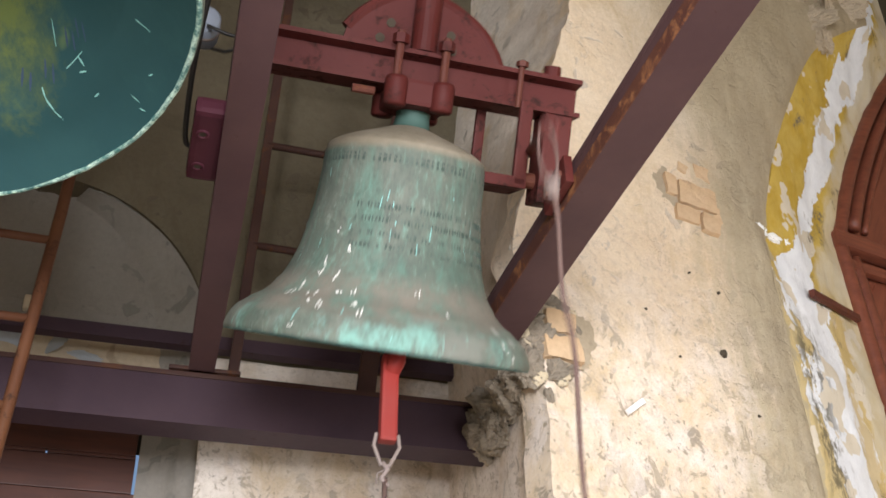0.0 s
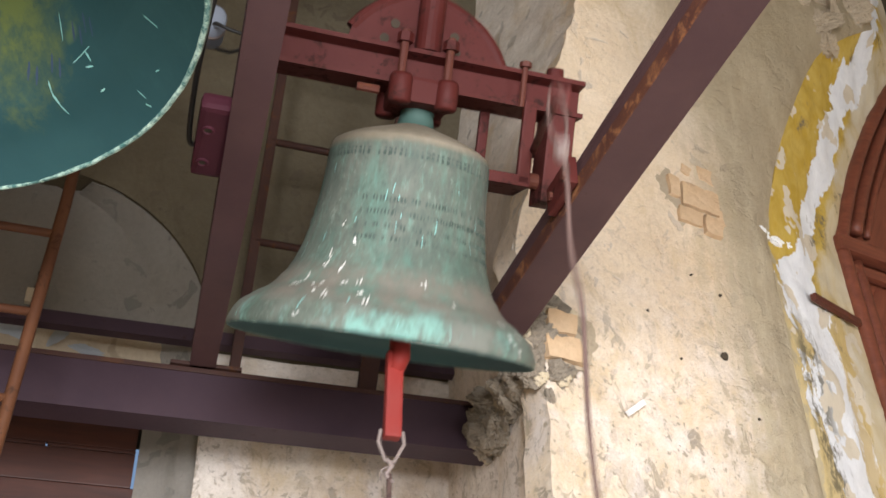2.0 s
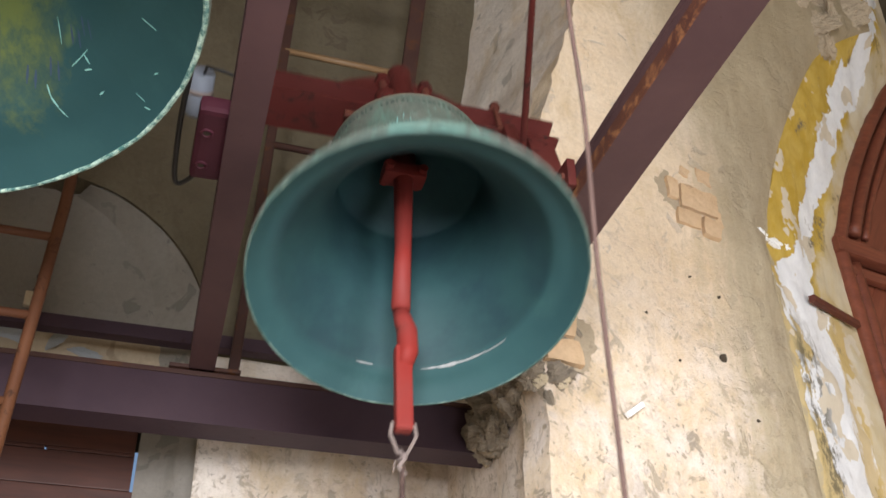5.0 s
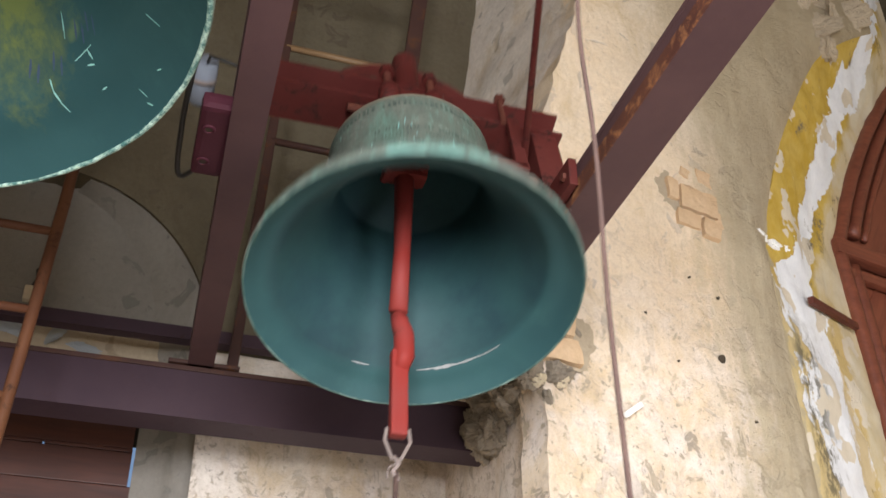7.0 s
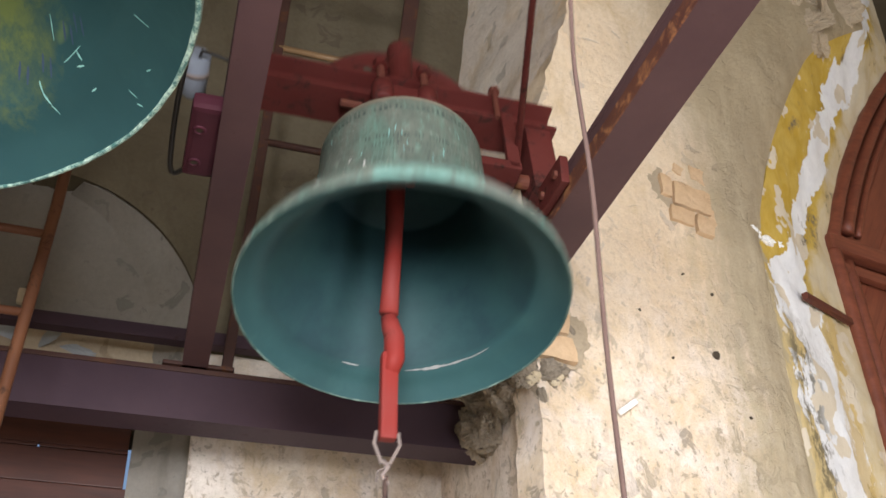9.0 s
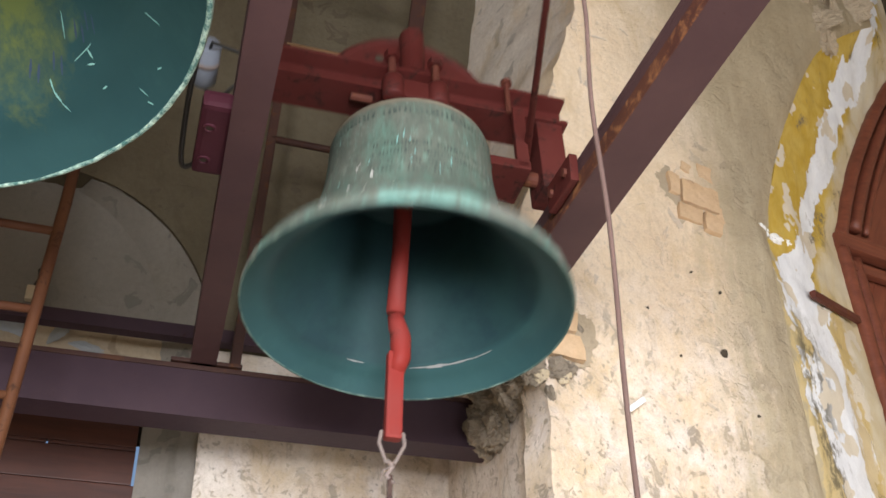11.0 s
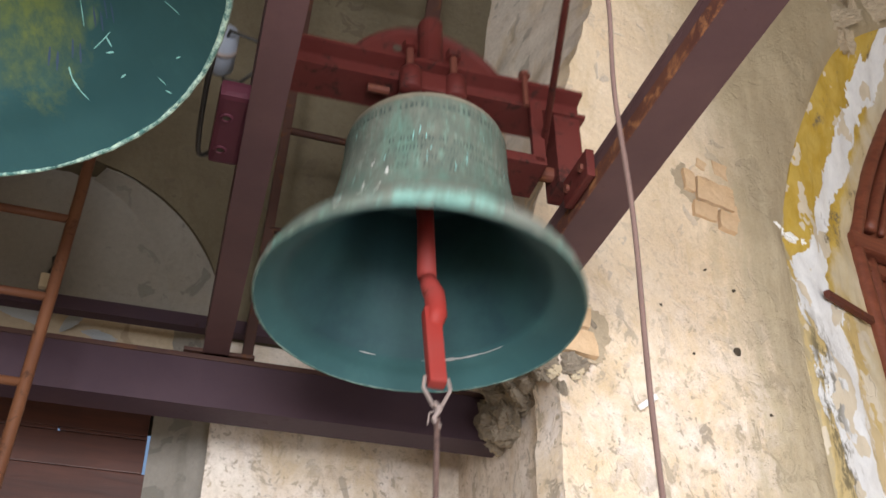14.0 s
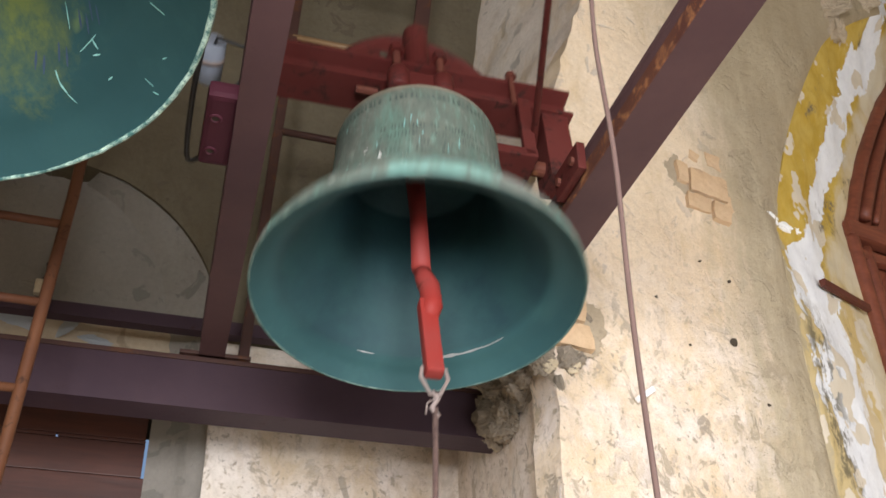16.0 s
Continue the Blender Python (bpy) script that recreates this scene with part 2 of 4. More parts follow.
MINT = Mat("pale_scratched_verdigris", 0.6).done((0.24, 0.5, 0.45))
OLIVE = Mat("olive_yellow_stain", 0.6)
OLIVE = OLIVE.done(OLIVE.mix(OLIVE.ramp(OLIVE.noise(11, 8, 0.75), 0.42, 0.58), (0.17, 0.2, 0.05), (0.028, 0.08, 0.083)))
VIOLET = Mat("faded_violet_chalk", 0.8).done((0.04, 0.065, 0.11))
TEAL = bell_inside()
GREATTEAL = bell_inside("teal_stained_bell_inside", (0.31, 0.34, -0.62))


def splay_paint():
    """Yellow limewash flaking off white plaster; object x runs across the splay."""
    m = Mat("flaking_yellow_limewash", 0.9, 0, 0.2)
    x, z = m.axis(0), m.axis(2)
    n1 = m.noise(4.2, 7, 0.62, (1.0, 1, 0.8), 0.5)
    n2 = m.noise(9, 7, 0.68, (1.2, 1, 0.8), 0.4, (5, 0, 2))
    yellow = m.mix(m.ramp(n2, 0.4, 0.65), (0.5, 0.33, 0.05), (0.58, 0.41, 0.1))
    yellow = m.mix(m.math("MULTIPLY", m.ramp(z, 3.9, 3.6), m.ramp(n2, 0.3, 0.6, 0.55, 0.95)), yellow, (0.58, 0.46, 0.25))
    pale = m.mix(m.ramp(n1, 0.35, 0.7), (0.56, 0.44, 0.24), (0.66, 0.6, 0.48))
    white = m.mix(m.ramp(n2, 0.3, 0.6), (0.86, 0.86, 0.87), (0.76, 0.76, 0.78))
    # across: yellow by the wall, bared white in the middle, pale wash by the shutter; more is bare below the springing
    up = m.ramp(m.math("ADD", z, m.math("MULTIPLY", n1, 0.2)), 3.92, 4.02)
    drift = m.math("ADD", x, m.math("MULTIPLY", m.math("SUBTRACT", z, 3.95), m.ramp(up, 0, 1, 0.0, -0.5)))
    low = m.ramp(z, 3.85, 3.0, 0.29, 0.47)
    centre = m.math("ADD", m.math("MULTIPLY", low, m.math("SUBTRACT", 1.0, up)), m.math("MULTIPLY", up, 0.36))
    half = m.ramp(up, 0, 1, 4.4, 9.0)
    mid = m.math("SUBTRACT", 1.0, m.math("MULTIPLY", m.math("ABSOLUTE", m.math("SUBTRACT", drift, centre), 0.0), half))
    bare = m.ramp(m.math("ADD", m.math("MULTIPLY", mid, 0.3), n1), 0.56, 0.575)
    c = m.mix(m.ramp(m.math("ADD", drift, m.math("MULTIPLY", n1, 0.3)), 0.58, 0.64), yellow, pale)
    c = m.mix(bare, c, white)
    strip = m.math("MULTIPLY", m.ramp(m.math("ADD", x, m.math("MULTIPLY", n2, 0.25)), 0.6, 0.63), m.ramp(m.math("ADD", x, m.math("MULTIPLY", n2, 0.25)), 0.74, 0.71))
    c = m.mix(m.math("MULTIPLY", strip, m.ramp(up, 1, 0, 0, 0.8)), c, (0.56, 0.4, 0.15))
    rag = m.ramp(m.math("ADD", x, m.math("MULTIPLY", m.math("SUBTRACT", n2, 0.5), 0.3)), 0.1, 0.115)
    c = m.mix(m.math("SUBTRACT", 1.0, rag), c, (0.45, 0.37, 0.235))
    soot = m.math("MULTIPLY", m.ramp(m.noise(16, 8, 0.78, (1, 1, 0.6)), 0.47, 0.55), m.math("MULTIPLY", m.math("MULTIPLY", m.ramp(x, 0.38, 0.26), m.ramp(x, 0.12, 0.17)), m.ramp(z, 3.68, 3.5)))
    c = m.mix(m.math("MULTIPLY", soot, 0.85), c, (0.13, 0.11, 0.07))
    blobs = m.ramp(m.noise(6, 3, 0.5, offset=(1, 8, 3)), 0.6, 0.615)
    c = m.mix(blobs, c, (0.66, 0.58, 0.46))
    grime = m.math("MULTIPLY", m.ramp(m.noise(22, 8, 0.75), 0.5, 0.6), m.ramp(n1, 0.42, 0.36))
    c = m.mix(grime, c, (0.17, 0.14, 0.1))
    h = m.math("SUBTRACT", m.math("MULTIPLY", n2, 0.5), m.math("MULTIPLY", bare, 0.35))
    return m.done(c, h, 0.6, 0.02)


SPLAY = splay_paint()


def wood(name, a, b, along):
    m = Mat(name, 0.5, 0, 0.4)
    st = tuple(0.08 if i == along else 1.0 for i in range(3))
    g = m.noise(32, 6, 0.65, st, 0.6)
    c = m.mix(m.ramp(g, 0.35, 0.68), a, b)
    c = m.mix(m.ramp(m.noise(3, 4, 0.6), 0.4, 0.7, 0, 0.4), c, tuple(v * 0.55 for v in a))
    return m.done(c, g, 0.25, 0.003)


SHUTTER = wood("red_brown_stained_wood", (0.15, 0.042, 0.024), (0.23, 0.068, 0.036), 0)
DARKWOOD = wood("dark_brown_wood", (0.052, 0.017, 0.011), (0.085, 0.027, 0.016), 0)
PALEWOOD = wood("pale_tan_wood", (0.2, 0.12, 0.058), (0.28, 0.17, 0.085), 0)
CABLE = Mat("black_cable_sheath", 0.5).done((0.02, 0.018, 0.016))
ROPE = Mat("brown_hemp_rope", 0.9)
ROPE = ROPE.done(ROPE.mix(ROPE.ramp(ROPE.noise(120, 4, 0.6), 0.35, 0.65), (0.075, 0.042, 0.036), (0.14, 0.085, 0.068)), ROPE.noise(150, 3, 0.6), 0.4, 0.003)
TINPLATE = painted_steel("dull_white_tinplate", (0.2, 0.215, 0.25), (0.15, 0.165, 0.19), (0.16, 0.13, 0.1), 0.3)
WIRE = painted_steel("grey_wire", (0.2, 0.16, 0.14), (0.26, 0.2, 0.18), (0.15, 0.08, 0.05), 0.3)
FLOOR = plaster("dusty_concrete", (0.38, 0.34, 0.29), (0.45, 0.41, 0.35), (0.24, 0.21, 0.17), (0.3, 0.27, 0.23))
CHIP = Mat("fresh_white_plaster_chip", 0.9).done((0.85, 0.84, 0.82))
CHIP2 = Mat("pale_blue_grey_limewash", 0.9).done((0.36, 0.38, 0.4))
# near-black fill that stands for the shade inside holes
DARKHOLE = Mat("dark_hole_shade", 0.95).done((0.06, 0.045, 0.03))


# ---- mesh helpers ----
def part(name, bm, material, parent=None, label="", smooth=False):
    me = bpy.data.meshes.new(name)
    bm.normal_update()
    bm.to_mesh(me)
    bm.free()
    me.materials.append(material)
    if smooth:
        for p in me.polygons:
            p.use_smooth = True
    ob = new(name, me)
    if parent is not None:
        ob.parent = parent
    if label:
        tagged(ob, label)
    return ob


def thing(name, place, label, category, group="", kind=""):
    ob = new(name)
    ob.empty_display_size = 0.1
    ob.matrix_world = place if isinstance(place, Matrix) else Matrix.Translation(place)
    return tagged(ob, label, category, group, kind)


def box(bm, lo, hi, bevel=0.0, turn=None):
    r = bmesh.ops.create_cube(bm, size=1)
    c = [(a + b) / 2 for a, b in zip(lo, hi)]
    s = [abs(b - a) for a, b in zip(lo, hi)]
    bmesh.ops.scale(bm, vec=s, verts=r["verts"])
    if bevel:
        es = list({e for v in r["verts"] for e in v.link_edges})
        g = bmesh.ops.bevel(bm, geom=es, offset=bevel, segments=2, affect="EDGES", profile=0.7)
        vs = list({v for f in g["faces"] for v in f.verts} | {v for v in r["verts"] if v.is_valid})
    else:
        vs = r["verts"]
    m = Matrix.Translation(c)
    if turn is not None:
        m = m @ turn
    bmesh.ops.transform(bm, matrix=m, verts=vs)
    return bm


def boxed(lo, hi, bevel=0.004, turn=None):
    return box(bmesh.new(), lo, hi, bevel, turn)


def tube(bm, pts, radius, sides=10, closed=False):
    pts = [Vector(p) for p in pts]
    rings = []
    n = len(pts)
    up = None
    for i, p in enumerate(pts):
        a = pts[i - 1] if (i > 0 or closed) else p
        b = pts[(i + 1) % n] if (i < n - 1 or closed) else p
        d = (b - a).normalized()
        if up is None:
            up = d.orthogonal().normalized()
        up = (up - d * up.dot(d)).normalized()
        w = d.cross(up)
        r = radius[i] if isinstance(radius, (list, tuple)) else radius
        rings.append([bm.verts.new(p + r * (math.cos(k * math.tau / sides) * up + math.sin(k * math.tau / sides) * w)) for k in range(sides)])
    for i in range(n if closed else n - 1):
        a, b = rings[i], rings[(i + 1) % n]
        for k in range(sides):
            bm.faces.new((a[k], a[(k + 1) % sides], b[(k + 1) % sides], b[k]))
    if not closed:
        bm.faces.new(list(reversed(rings[0])))
        bm.faces.new(rings[-1])
    return bm


def tubed(pts, radius, sides=10, closed=False):
    return tube(bmesh.new(), pts, radius, sides, closed)


def lathe(profile, steps=96):
    """Turns (radius, z) pairs round z."""
    bm = bmesh.new()
    rings = []
    for r, z in profile:
        if r < 1e-6:
            rings.append([bm.verts.new((0, 0, z))])
        else:
            rings.append([bm.verts.new((r * math.cos(k * math.tau / steps), r * math.sin(k * math.tau / steps), z)) for k in range(steps)])
    for a, b in zip(rings, rings[1:]):
        for k in range(steps):
            q = (k + 1) % steps
            if len(a) == 1:
                bm.faces.new((a[0], b[k], b[q]))
            elif len(b) == 1:
                bm.faces.new((a[k], b[0], a[q]))
            else:
                bm.faces.new((a[k], b[k], b[q], a[q]))
    bmesh.ops.recalc_face_normals(bm, faces=bm.faces)
    return bm


def smooth_curve(pairs, n):
    """Catmull-Rom through pairs, n steps a span."""
    p = [pairs[0], *pairs, pairs[-1]]
    out = []
    for i in range(1, len(p) - 2):
        for k in range(n):
            u = k / n
            out.append(tuple(0.5 * (2 * b + (c - a) * u + (2 * a - 5 * b + 4 * c - d) * u * u + (3 * b - a - 3 * c + d) * u ** 3)
                             for a, b, c, d in zip(p[i - 1], p[i], p[i + 1], p[i + 2])))
    out.append(tuple(pairs[-1]))
    return out


def sheet(rows, rough=0.0, scale=3.0):
    """A skin over rows of points, with uneven relief along its normals."""
    bm = bmesh.new()
    vs = [[bm.verts.new(p) for p in r] for r in rows]
    for a, b in zip(vs, vs[1:]):
        for k in range(len(a) - 1):
            if (a[k].co - a[k + 1].co).length < 1e-7 and (b[k].co - b[k + 1].co).length < 1e-7:
                continue
            bm.faces.new((a[k], a[k + 1], b[k + 1], b[k]))
    bm.normal_update()
    if rough:
        edge = {v for r in vs for v in (r[0], r[-1])}
        moved = [(v, v.normal * rough * (0.25 if v in edge else 1.0) * (noise.noise(v.co * scale) + 0.5 * noise.noise(v.co * scale * 2.7 + Vector((3, 1, 4))) + 0.3 * noise.noise(v.co * scale * 7))) for v in bm.verts]
        for v, d in moved:
            v.co += d
    return bm


def thick(ob, side, depth=0.12):
    """Gives a wall skin its depth, away from the room."""
    m = ob.modifiers.new("depth", "SOLIDIFY")
    m.thickness, m.offset = depth, side
    e = ob.modifiers.new("crisp_rim", "EDGE_SPLIT")
    e.split_angle = radians(55)
    return ob


def i_profile(w, h, tf, tw):
    """Outline of a rolled I section, width w, height h, base at 0."""
    a, b = w / 2, tw / 2
    return [(-a, 0), (a, 0), (a, tf), (b, tf + 0.008), (b, h - tf - 0.008), (a, h - tf), (a, h), (-a, h), (-a, h - tf), (-b, h - tf - 0.008), (-b, tf + 0.008), (-a, tf)]


def extrude(profile, p, q, side, up):
    """Sweeps a 2D outline from p to q."""
    bm = bmesh.new()
    p, q, side, up = Vector(p), Vector(q), Vector(side), Vector(up)
    n = 40
    rings = [[bm.verts.new(p.lerp(q, i / n) + side * a + up * b) for a, b in profile] for i in range(n + 1)]
    m = len(profile)
    for a, b in zip(rings, rings[1:]):
        for k in range(m):
            bm.faces.new((a[k], a[(k + 1) % m], b[(k + 1) % m], b[k]))
    bm.faces.new(list(reversed(rings[0])))
    bm.faces.new(rings[-1])
    bmesh.ops.recalc_face_normals(bm, faces=bm.faces)
    return bm


# ---- the tower room ----
PIER = pose(1.137, 2.7, 0, 0, 0, 12)  # local x along the pier's face, y into it


def pier_left(z):
    """Local x of the pier's worn corner."""
    pts = [(0, -0.01), (3.0, -0.012), (3.3, 0.0), (3.5, -0.1), (3.9, 0.0), (4.3, 0.105), (4.64, 0.22), (5.4, 0.42), (6.5, 0.6)]
    for (a, u), (b, v) in zip(pts, pts[1:]):
        if a <= z <= b:
            return u + (v - u) * (z - a) / (b - a) + 0.018 * noise.noise((z * 6, 2, 0)) + 0.01 * noise.noise((z * 17, 5, 0))
    return 0.6


def arch_edge(z):
    d = z - 3.9
    return 1.06 - 0.02 * d if d < 0 else min(1.06 + 0.27 * d + 0.17 * d * d + 0.8 * max(0, d - 1.1) ** 2, 2.1)


def shutter_edge(z):
    d = z - 4.22
    return 1.72 - 0.055 * d if d < 0 else min(1.72 + 0.38 * d + 0.165 * d * d, 2.6)


def levels(a, b, step):
    n = max(1, round((b - a) / step))
    return [a + (b - a) * i / n for i in range(n + 1)]


def build_room():
    floor_bm = boxed((-2.9, -2.1, -0.15), (4.6, 4.4, 0), 0)
    tagged(part("floor", floor_bm, FLOOR), "dusty grey concrete floor of the belfry", "floor", kind="structure")
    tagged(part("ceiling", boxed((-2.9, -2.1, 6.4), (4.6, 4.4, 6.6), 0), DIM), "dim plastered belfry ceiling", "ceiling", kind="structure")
    # pier face up to the pointed arch
    rows = []
    for z in levels(0, 6.4, 0.04):
        a, b = pier_left(z), arch_edge(z)
        rows.append([(a + (b - a) * i / 36, 0.03 * max(0, 1 - (b - (a + (b - a) * i / 36)) / 0.12) ** 2, z) for i in range(37)])
    w = thick(part("wall_east", sheet(rows, 0.02, 2.2), PIERWALL, smooth=True), -1)
    w.matrix_world = PIER
    tagged(w, "cream lime-plastered pier wall, pitted and flaking", "wall", kind="structure")
    # splayed jamb of the arch
    rows = []
    for z in levels(0, 6.4, 0.03):
        a, b = arch_edge(z), shutter_edge(z)
        rows.append([(a + (b - a) * i / 30, 0.03 + 0.22 * i / 30, z) for i in range(31)])
    bm = sheet(rows, 0.016, 5)
    bmesh.ops.translate(bm, vec=(-0.985, 0, 0), verts=bm.verts)
    s = thick(part("trim", bm, SPLAY, smooth=True), -1)
    s.matrix_world = PIER @ Matrix.Translation((0.985, 0, 0))
    tagged(s, "splayed arch jamb with flaking yellow limewash over white plaster", "arch jamb", kind="structure")
    # pier flank towards the frame
    rows = []
    for z in levels(0, 6.4, 0.05):
        f = PIER @ Vector((pier_left(z), 0.012, z))
        rows.append([(f.x + (1.10 + 0.12 * max(0, z - 4.2) - f.x) * i / 14, f.y + (3.62 - f.y) * i / 14, z) for i in range(15)])
    tagged(thick(part("wall_flank", sheet(rows, 0.02, 3.1), PALE, smooth=True), 1, 0.02), "pale limewashed flank of the pier", "wall", kind="structure")
    # back wall with an arched recess
    cx, cz, r = -0.5, 3.47, 0.7

    def recess(z):
        return r if z < cz else (math.sqrt(max(0, r * r - (z - cz) ** 2)))
    rows_r, rows_l, rows_i, rows_j = [], [], [], []
    for z in levels(0, cz, 0.07) + [cz + r * math.sin(k * math.pi / 2 / 24) for k in range(1, 25)] + levels(cz + r + 0.001, 6.4, 0.07):
        h = recess(z)
        rows_r.append([(cx + h + (1.75 - cx - h) * i / 40, 3.6, z) for i in range(41)])
        rows_l.append([(-2.6 + (cx - h + 2.6) * i / 24, 3.6, z) for i in range(25)])
        if z <= cz + r and h > 0.14:
            k = max(0.0, h - 0.19 * (h / r))
            rows_i.append([(cx + h + (k - h) * i / 8, 3.622 + 0.098 * i / 8, z) for i in range(9)])
            rows_j.append([(cx - k - (h - k) * i / 8, 3.72 - 0.098 * i / 8, z) for i in range(9)])
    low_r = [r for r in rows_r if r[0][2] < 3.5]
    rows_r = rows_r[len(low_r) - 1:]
    for nm, rr, mat, lab in (("wall_north_foot", low_r, PALE, "pinkish limewashed lower part of the back wall"), ("wall_north_side", rows_r, DIM, "brown bare plaster of the back wall, toned dark for shade"), ("wall_north_end", rows_l, DIM, "brown-grey plaster back wall, toned dark for shade"),
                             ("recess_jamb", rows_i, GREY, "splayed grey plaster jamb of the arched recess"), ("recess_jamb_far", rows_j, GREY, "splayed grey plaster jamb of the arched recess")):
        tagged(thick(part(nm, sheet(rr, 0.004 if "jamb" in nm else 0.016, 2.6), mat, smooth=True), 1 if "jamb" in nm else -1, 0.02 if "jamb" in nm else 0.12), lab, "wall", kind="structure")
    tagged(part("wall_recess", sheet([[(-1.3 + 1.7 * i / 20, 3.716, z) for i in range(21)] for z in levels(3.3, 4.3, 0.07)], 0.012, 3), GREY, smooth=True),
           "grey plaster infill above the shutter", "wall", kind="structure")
    tagged(part("wall_recess_foot", sheet([[(-1.3 + 1.7 * i / 20, 3.706, z) for i in range(21)] for z in levels(3.305, 3.55, 0.03)], 0.012, 6), MORTAR, smooth=True),
           "sandy bare plaster strip above the shutter", "wall", kind="structure")
    # closing walls, with the daylight window and an added opening for the fill lamp
    b = bmesh.new()
    for lo, hi in (((-2.9, -2.05, 0), (-1.15, -1.8, 6.4)), ((0.55, -2.05, 0), (1.65, -1.8, 6.4)), ((3.55, -2.05, 0), (4.4, -1.8, 6.4)), ((1.65, -2.05, 0), (3.55, -1.8, 0.25)), ((1.65, -2.05, 1.95), (3.55, -1.8, 6.4)), ((-1.15, -2.05, 0), (0.55, -1.8, 1.62)), ((-1.15, -2.05, 3.14), (0.55, -1.8, 6.4))):
        box(b, lo, hi)
    tagged(part("wall_south", b, CREAM), "plastered wall with an open belfry window and an added opening for fill", "wall", kind="structure")
    tagged(part("wall_west", boxed((-2.85, -1.8, 0), (-2.6, 3.9, 6.4), 0), CREAM), "plain cream plaster wall", "wall", kind="structure")
    tagged(part("wall_far_east", boxed((4.2, -1.8, 0), (4.45, 4.2, 6.4), 0), CREAM), "plain cream plaster wall", "wall", kind="structure")
    b = bmesh.new()
    for lo, hi in (((-2.85, 4.15, 0), (-1.1, 4.4, 6.4)), ((0.15, 4.15, 0), (4.45, 4.4, 6.4)), ((-1.1, 4.15, 3.4), (0.15, 4.4, 6.4)), ((-1.1, 4.15, 0), (0.15, 4.4, 1.2))):
        box(b, lo, hi)
    tagged(part("wall_backing", b, DIM), "outer masonry of the tower", "wall", kind="structure")


build_room()


# ---- bell frame ----
def build_frame():
    b = thing("steel_beam", (0, 3.2, 3.0), "maroon-painted rolled steel beam let into the pier", "steel beam")
    part("girder", extrude([(-0.06, 0), (0.058, 0), (0.058, 0.014), (-0.048, 0.02), (-0.048, 0.148), (0.058, 0.154), (0.058, 0.167), (-0.06, 0.167)], (-2.6, 0, 0), (1.14, 0, 0), (0, 1, 0), (0, 0, 1)), STEEL, b)
    part("top_flange_plate", boxed((-2.6, -0.066, 0.155), (1.1, 0.06, 0.171), 0.003), DARKRUST, b, "rust-worn flange edge")
    for x0, lean, w, h, y0 in ((0.162, 0.026, 0.08, 0.15, 3.25), (0.993, 0.0, 0.115, 0.094, 2.78), (-1.5, 0.0, 0.1, 0.15, 3.25)):
        c = thing("cross_beam", (x0, 0, 3.172), "maroon steel cross beam, rust showing along its side", "steel beam", "cross beams")
        x1 = -lean * (y0 + 1.8)
        part("girder", extrude(i_profile(w, h, 0.016, 0.012), (0, y0, 0), (x1, -1.8, 0), (1, 0, 0), (0, 0, 1)), CROSS, c)
        side = [(-0.004, 0.001), (0.004, 0.001), (0.004, 0.046), (-0.004, 0.046)]
        if x0 > 0.5:
            part("rusted_flange", extrude(side, (-w / 2 + 0.001, y0 - 0.02, 0), (x1 - w / 2 + 0.001, -1.78, 0), (1, 0, 0), (0, 0, 1)), EDGERUST, c, "orange rusted flange")
        side = [(-0.003, 0.046 if x0 > 0.5 else 0.016), (0.003, 0.046 if x0 > 0.5 else 0.016), (0.003, h - 0.01), (-0.003, h - 0.01)]
        part("web_plate", extrude(side, (-w / 2 + 0.004, y0 - 0.02, 0), (x1 - w / 2 + 0.004, -1.78, 0), (1, 0, 0), (0, 0, 1)), CROSS, c)
    p = thing("base_plate", (0.16, 3.14, 3.172), "rusty welded plate under a cross beam", "steel plate")
    part("plate", boxed((-0.1, -0.02, 0), (0.12, 0.12, 0.012), 0.003), DARKRUST, p)
    t = thing("thin_beam", (0, 3.5, 3.455), "thin dark steel beam along the back wall", "steel beam")
    part("angle", extrude([(0, 0), (0.05, 0), (0.05, 0.008), (0.008, 0.008), (0.008, 0.05), (0, 0.05)], (-2.6, 0, 0), (1.12, 0, 0), (0, 1, 0), (0, 0, 1)), STEEL, t)


build_frame()


# ---- the swinging bell ----
PIVOT = (0.571, 2.242, 3.394)
OUT = smooth_curve([(0.055, 0.085), (0.10, 0.066), (0.16, 0.042), (0.2, 0.02), (0.212, 0.002), (0.216, -0.06), (0.221, -0.13), (0.23, -0.2), (0.246, -0.27), (0.27, -0.328), (0.305, -0.374), (0.345, -0.404), (0.377, -0.428), (0.394, -0.456), (0.401, -0.479), (0.399, -0.489)], 5)
INN = smooth_curve([(0.393, -0.489), (0.364, -0.462), (0.338, -0.447), (0.326, -0.439), (0.317, -0.43), (0.295, -0.401), (0.252, -0.34), (0.216, -0.27), (0.198, -0.2), (0.19, -0.12), (0.187, -0.078)], 5) + smooth_curve([(0.184, -0.072), (0.162, -0.05), (0.125, -0.02), (0.08, 0.008), (0.05, 0.016), (0.0, 0.018)], 4)


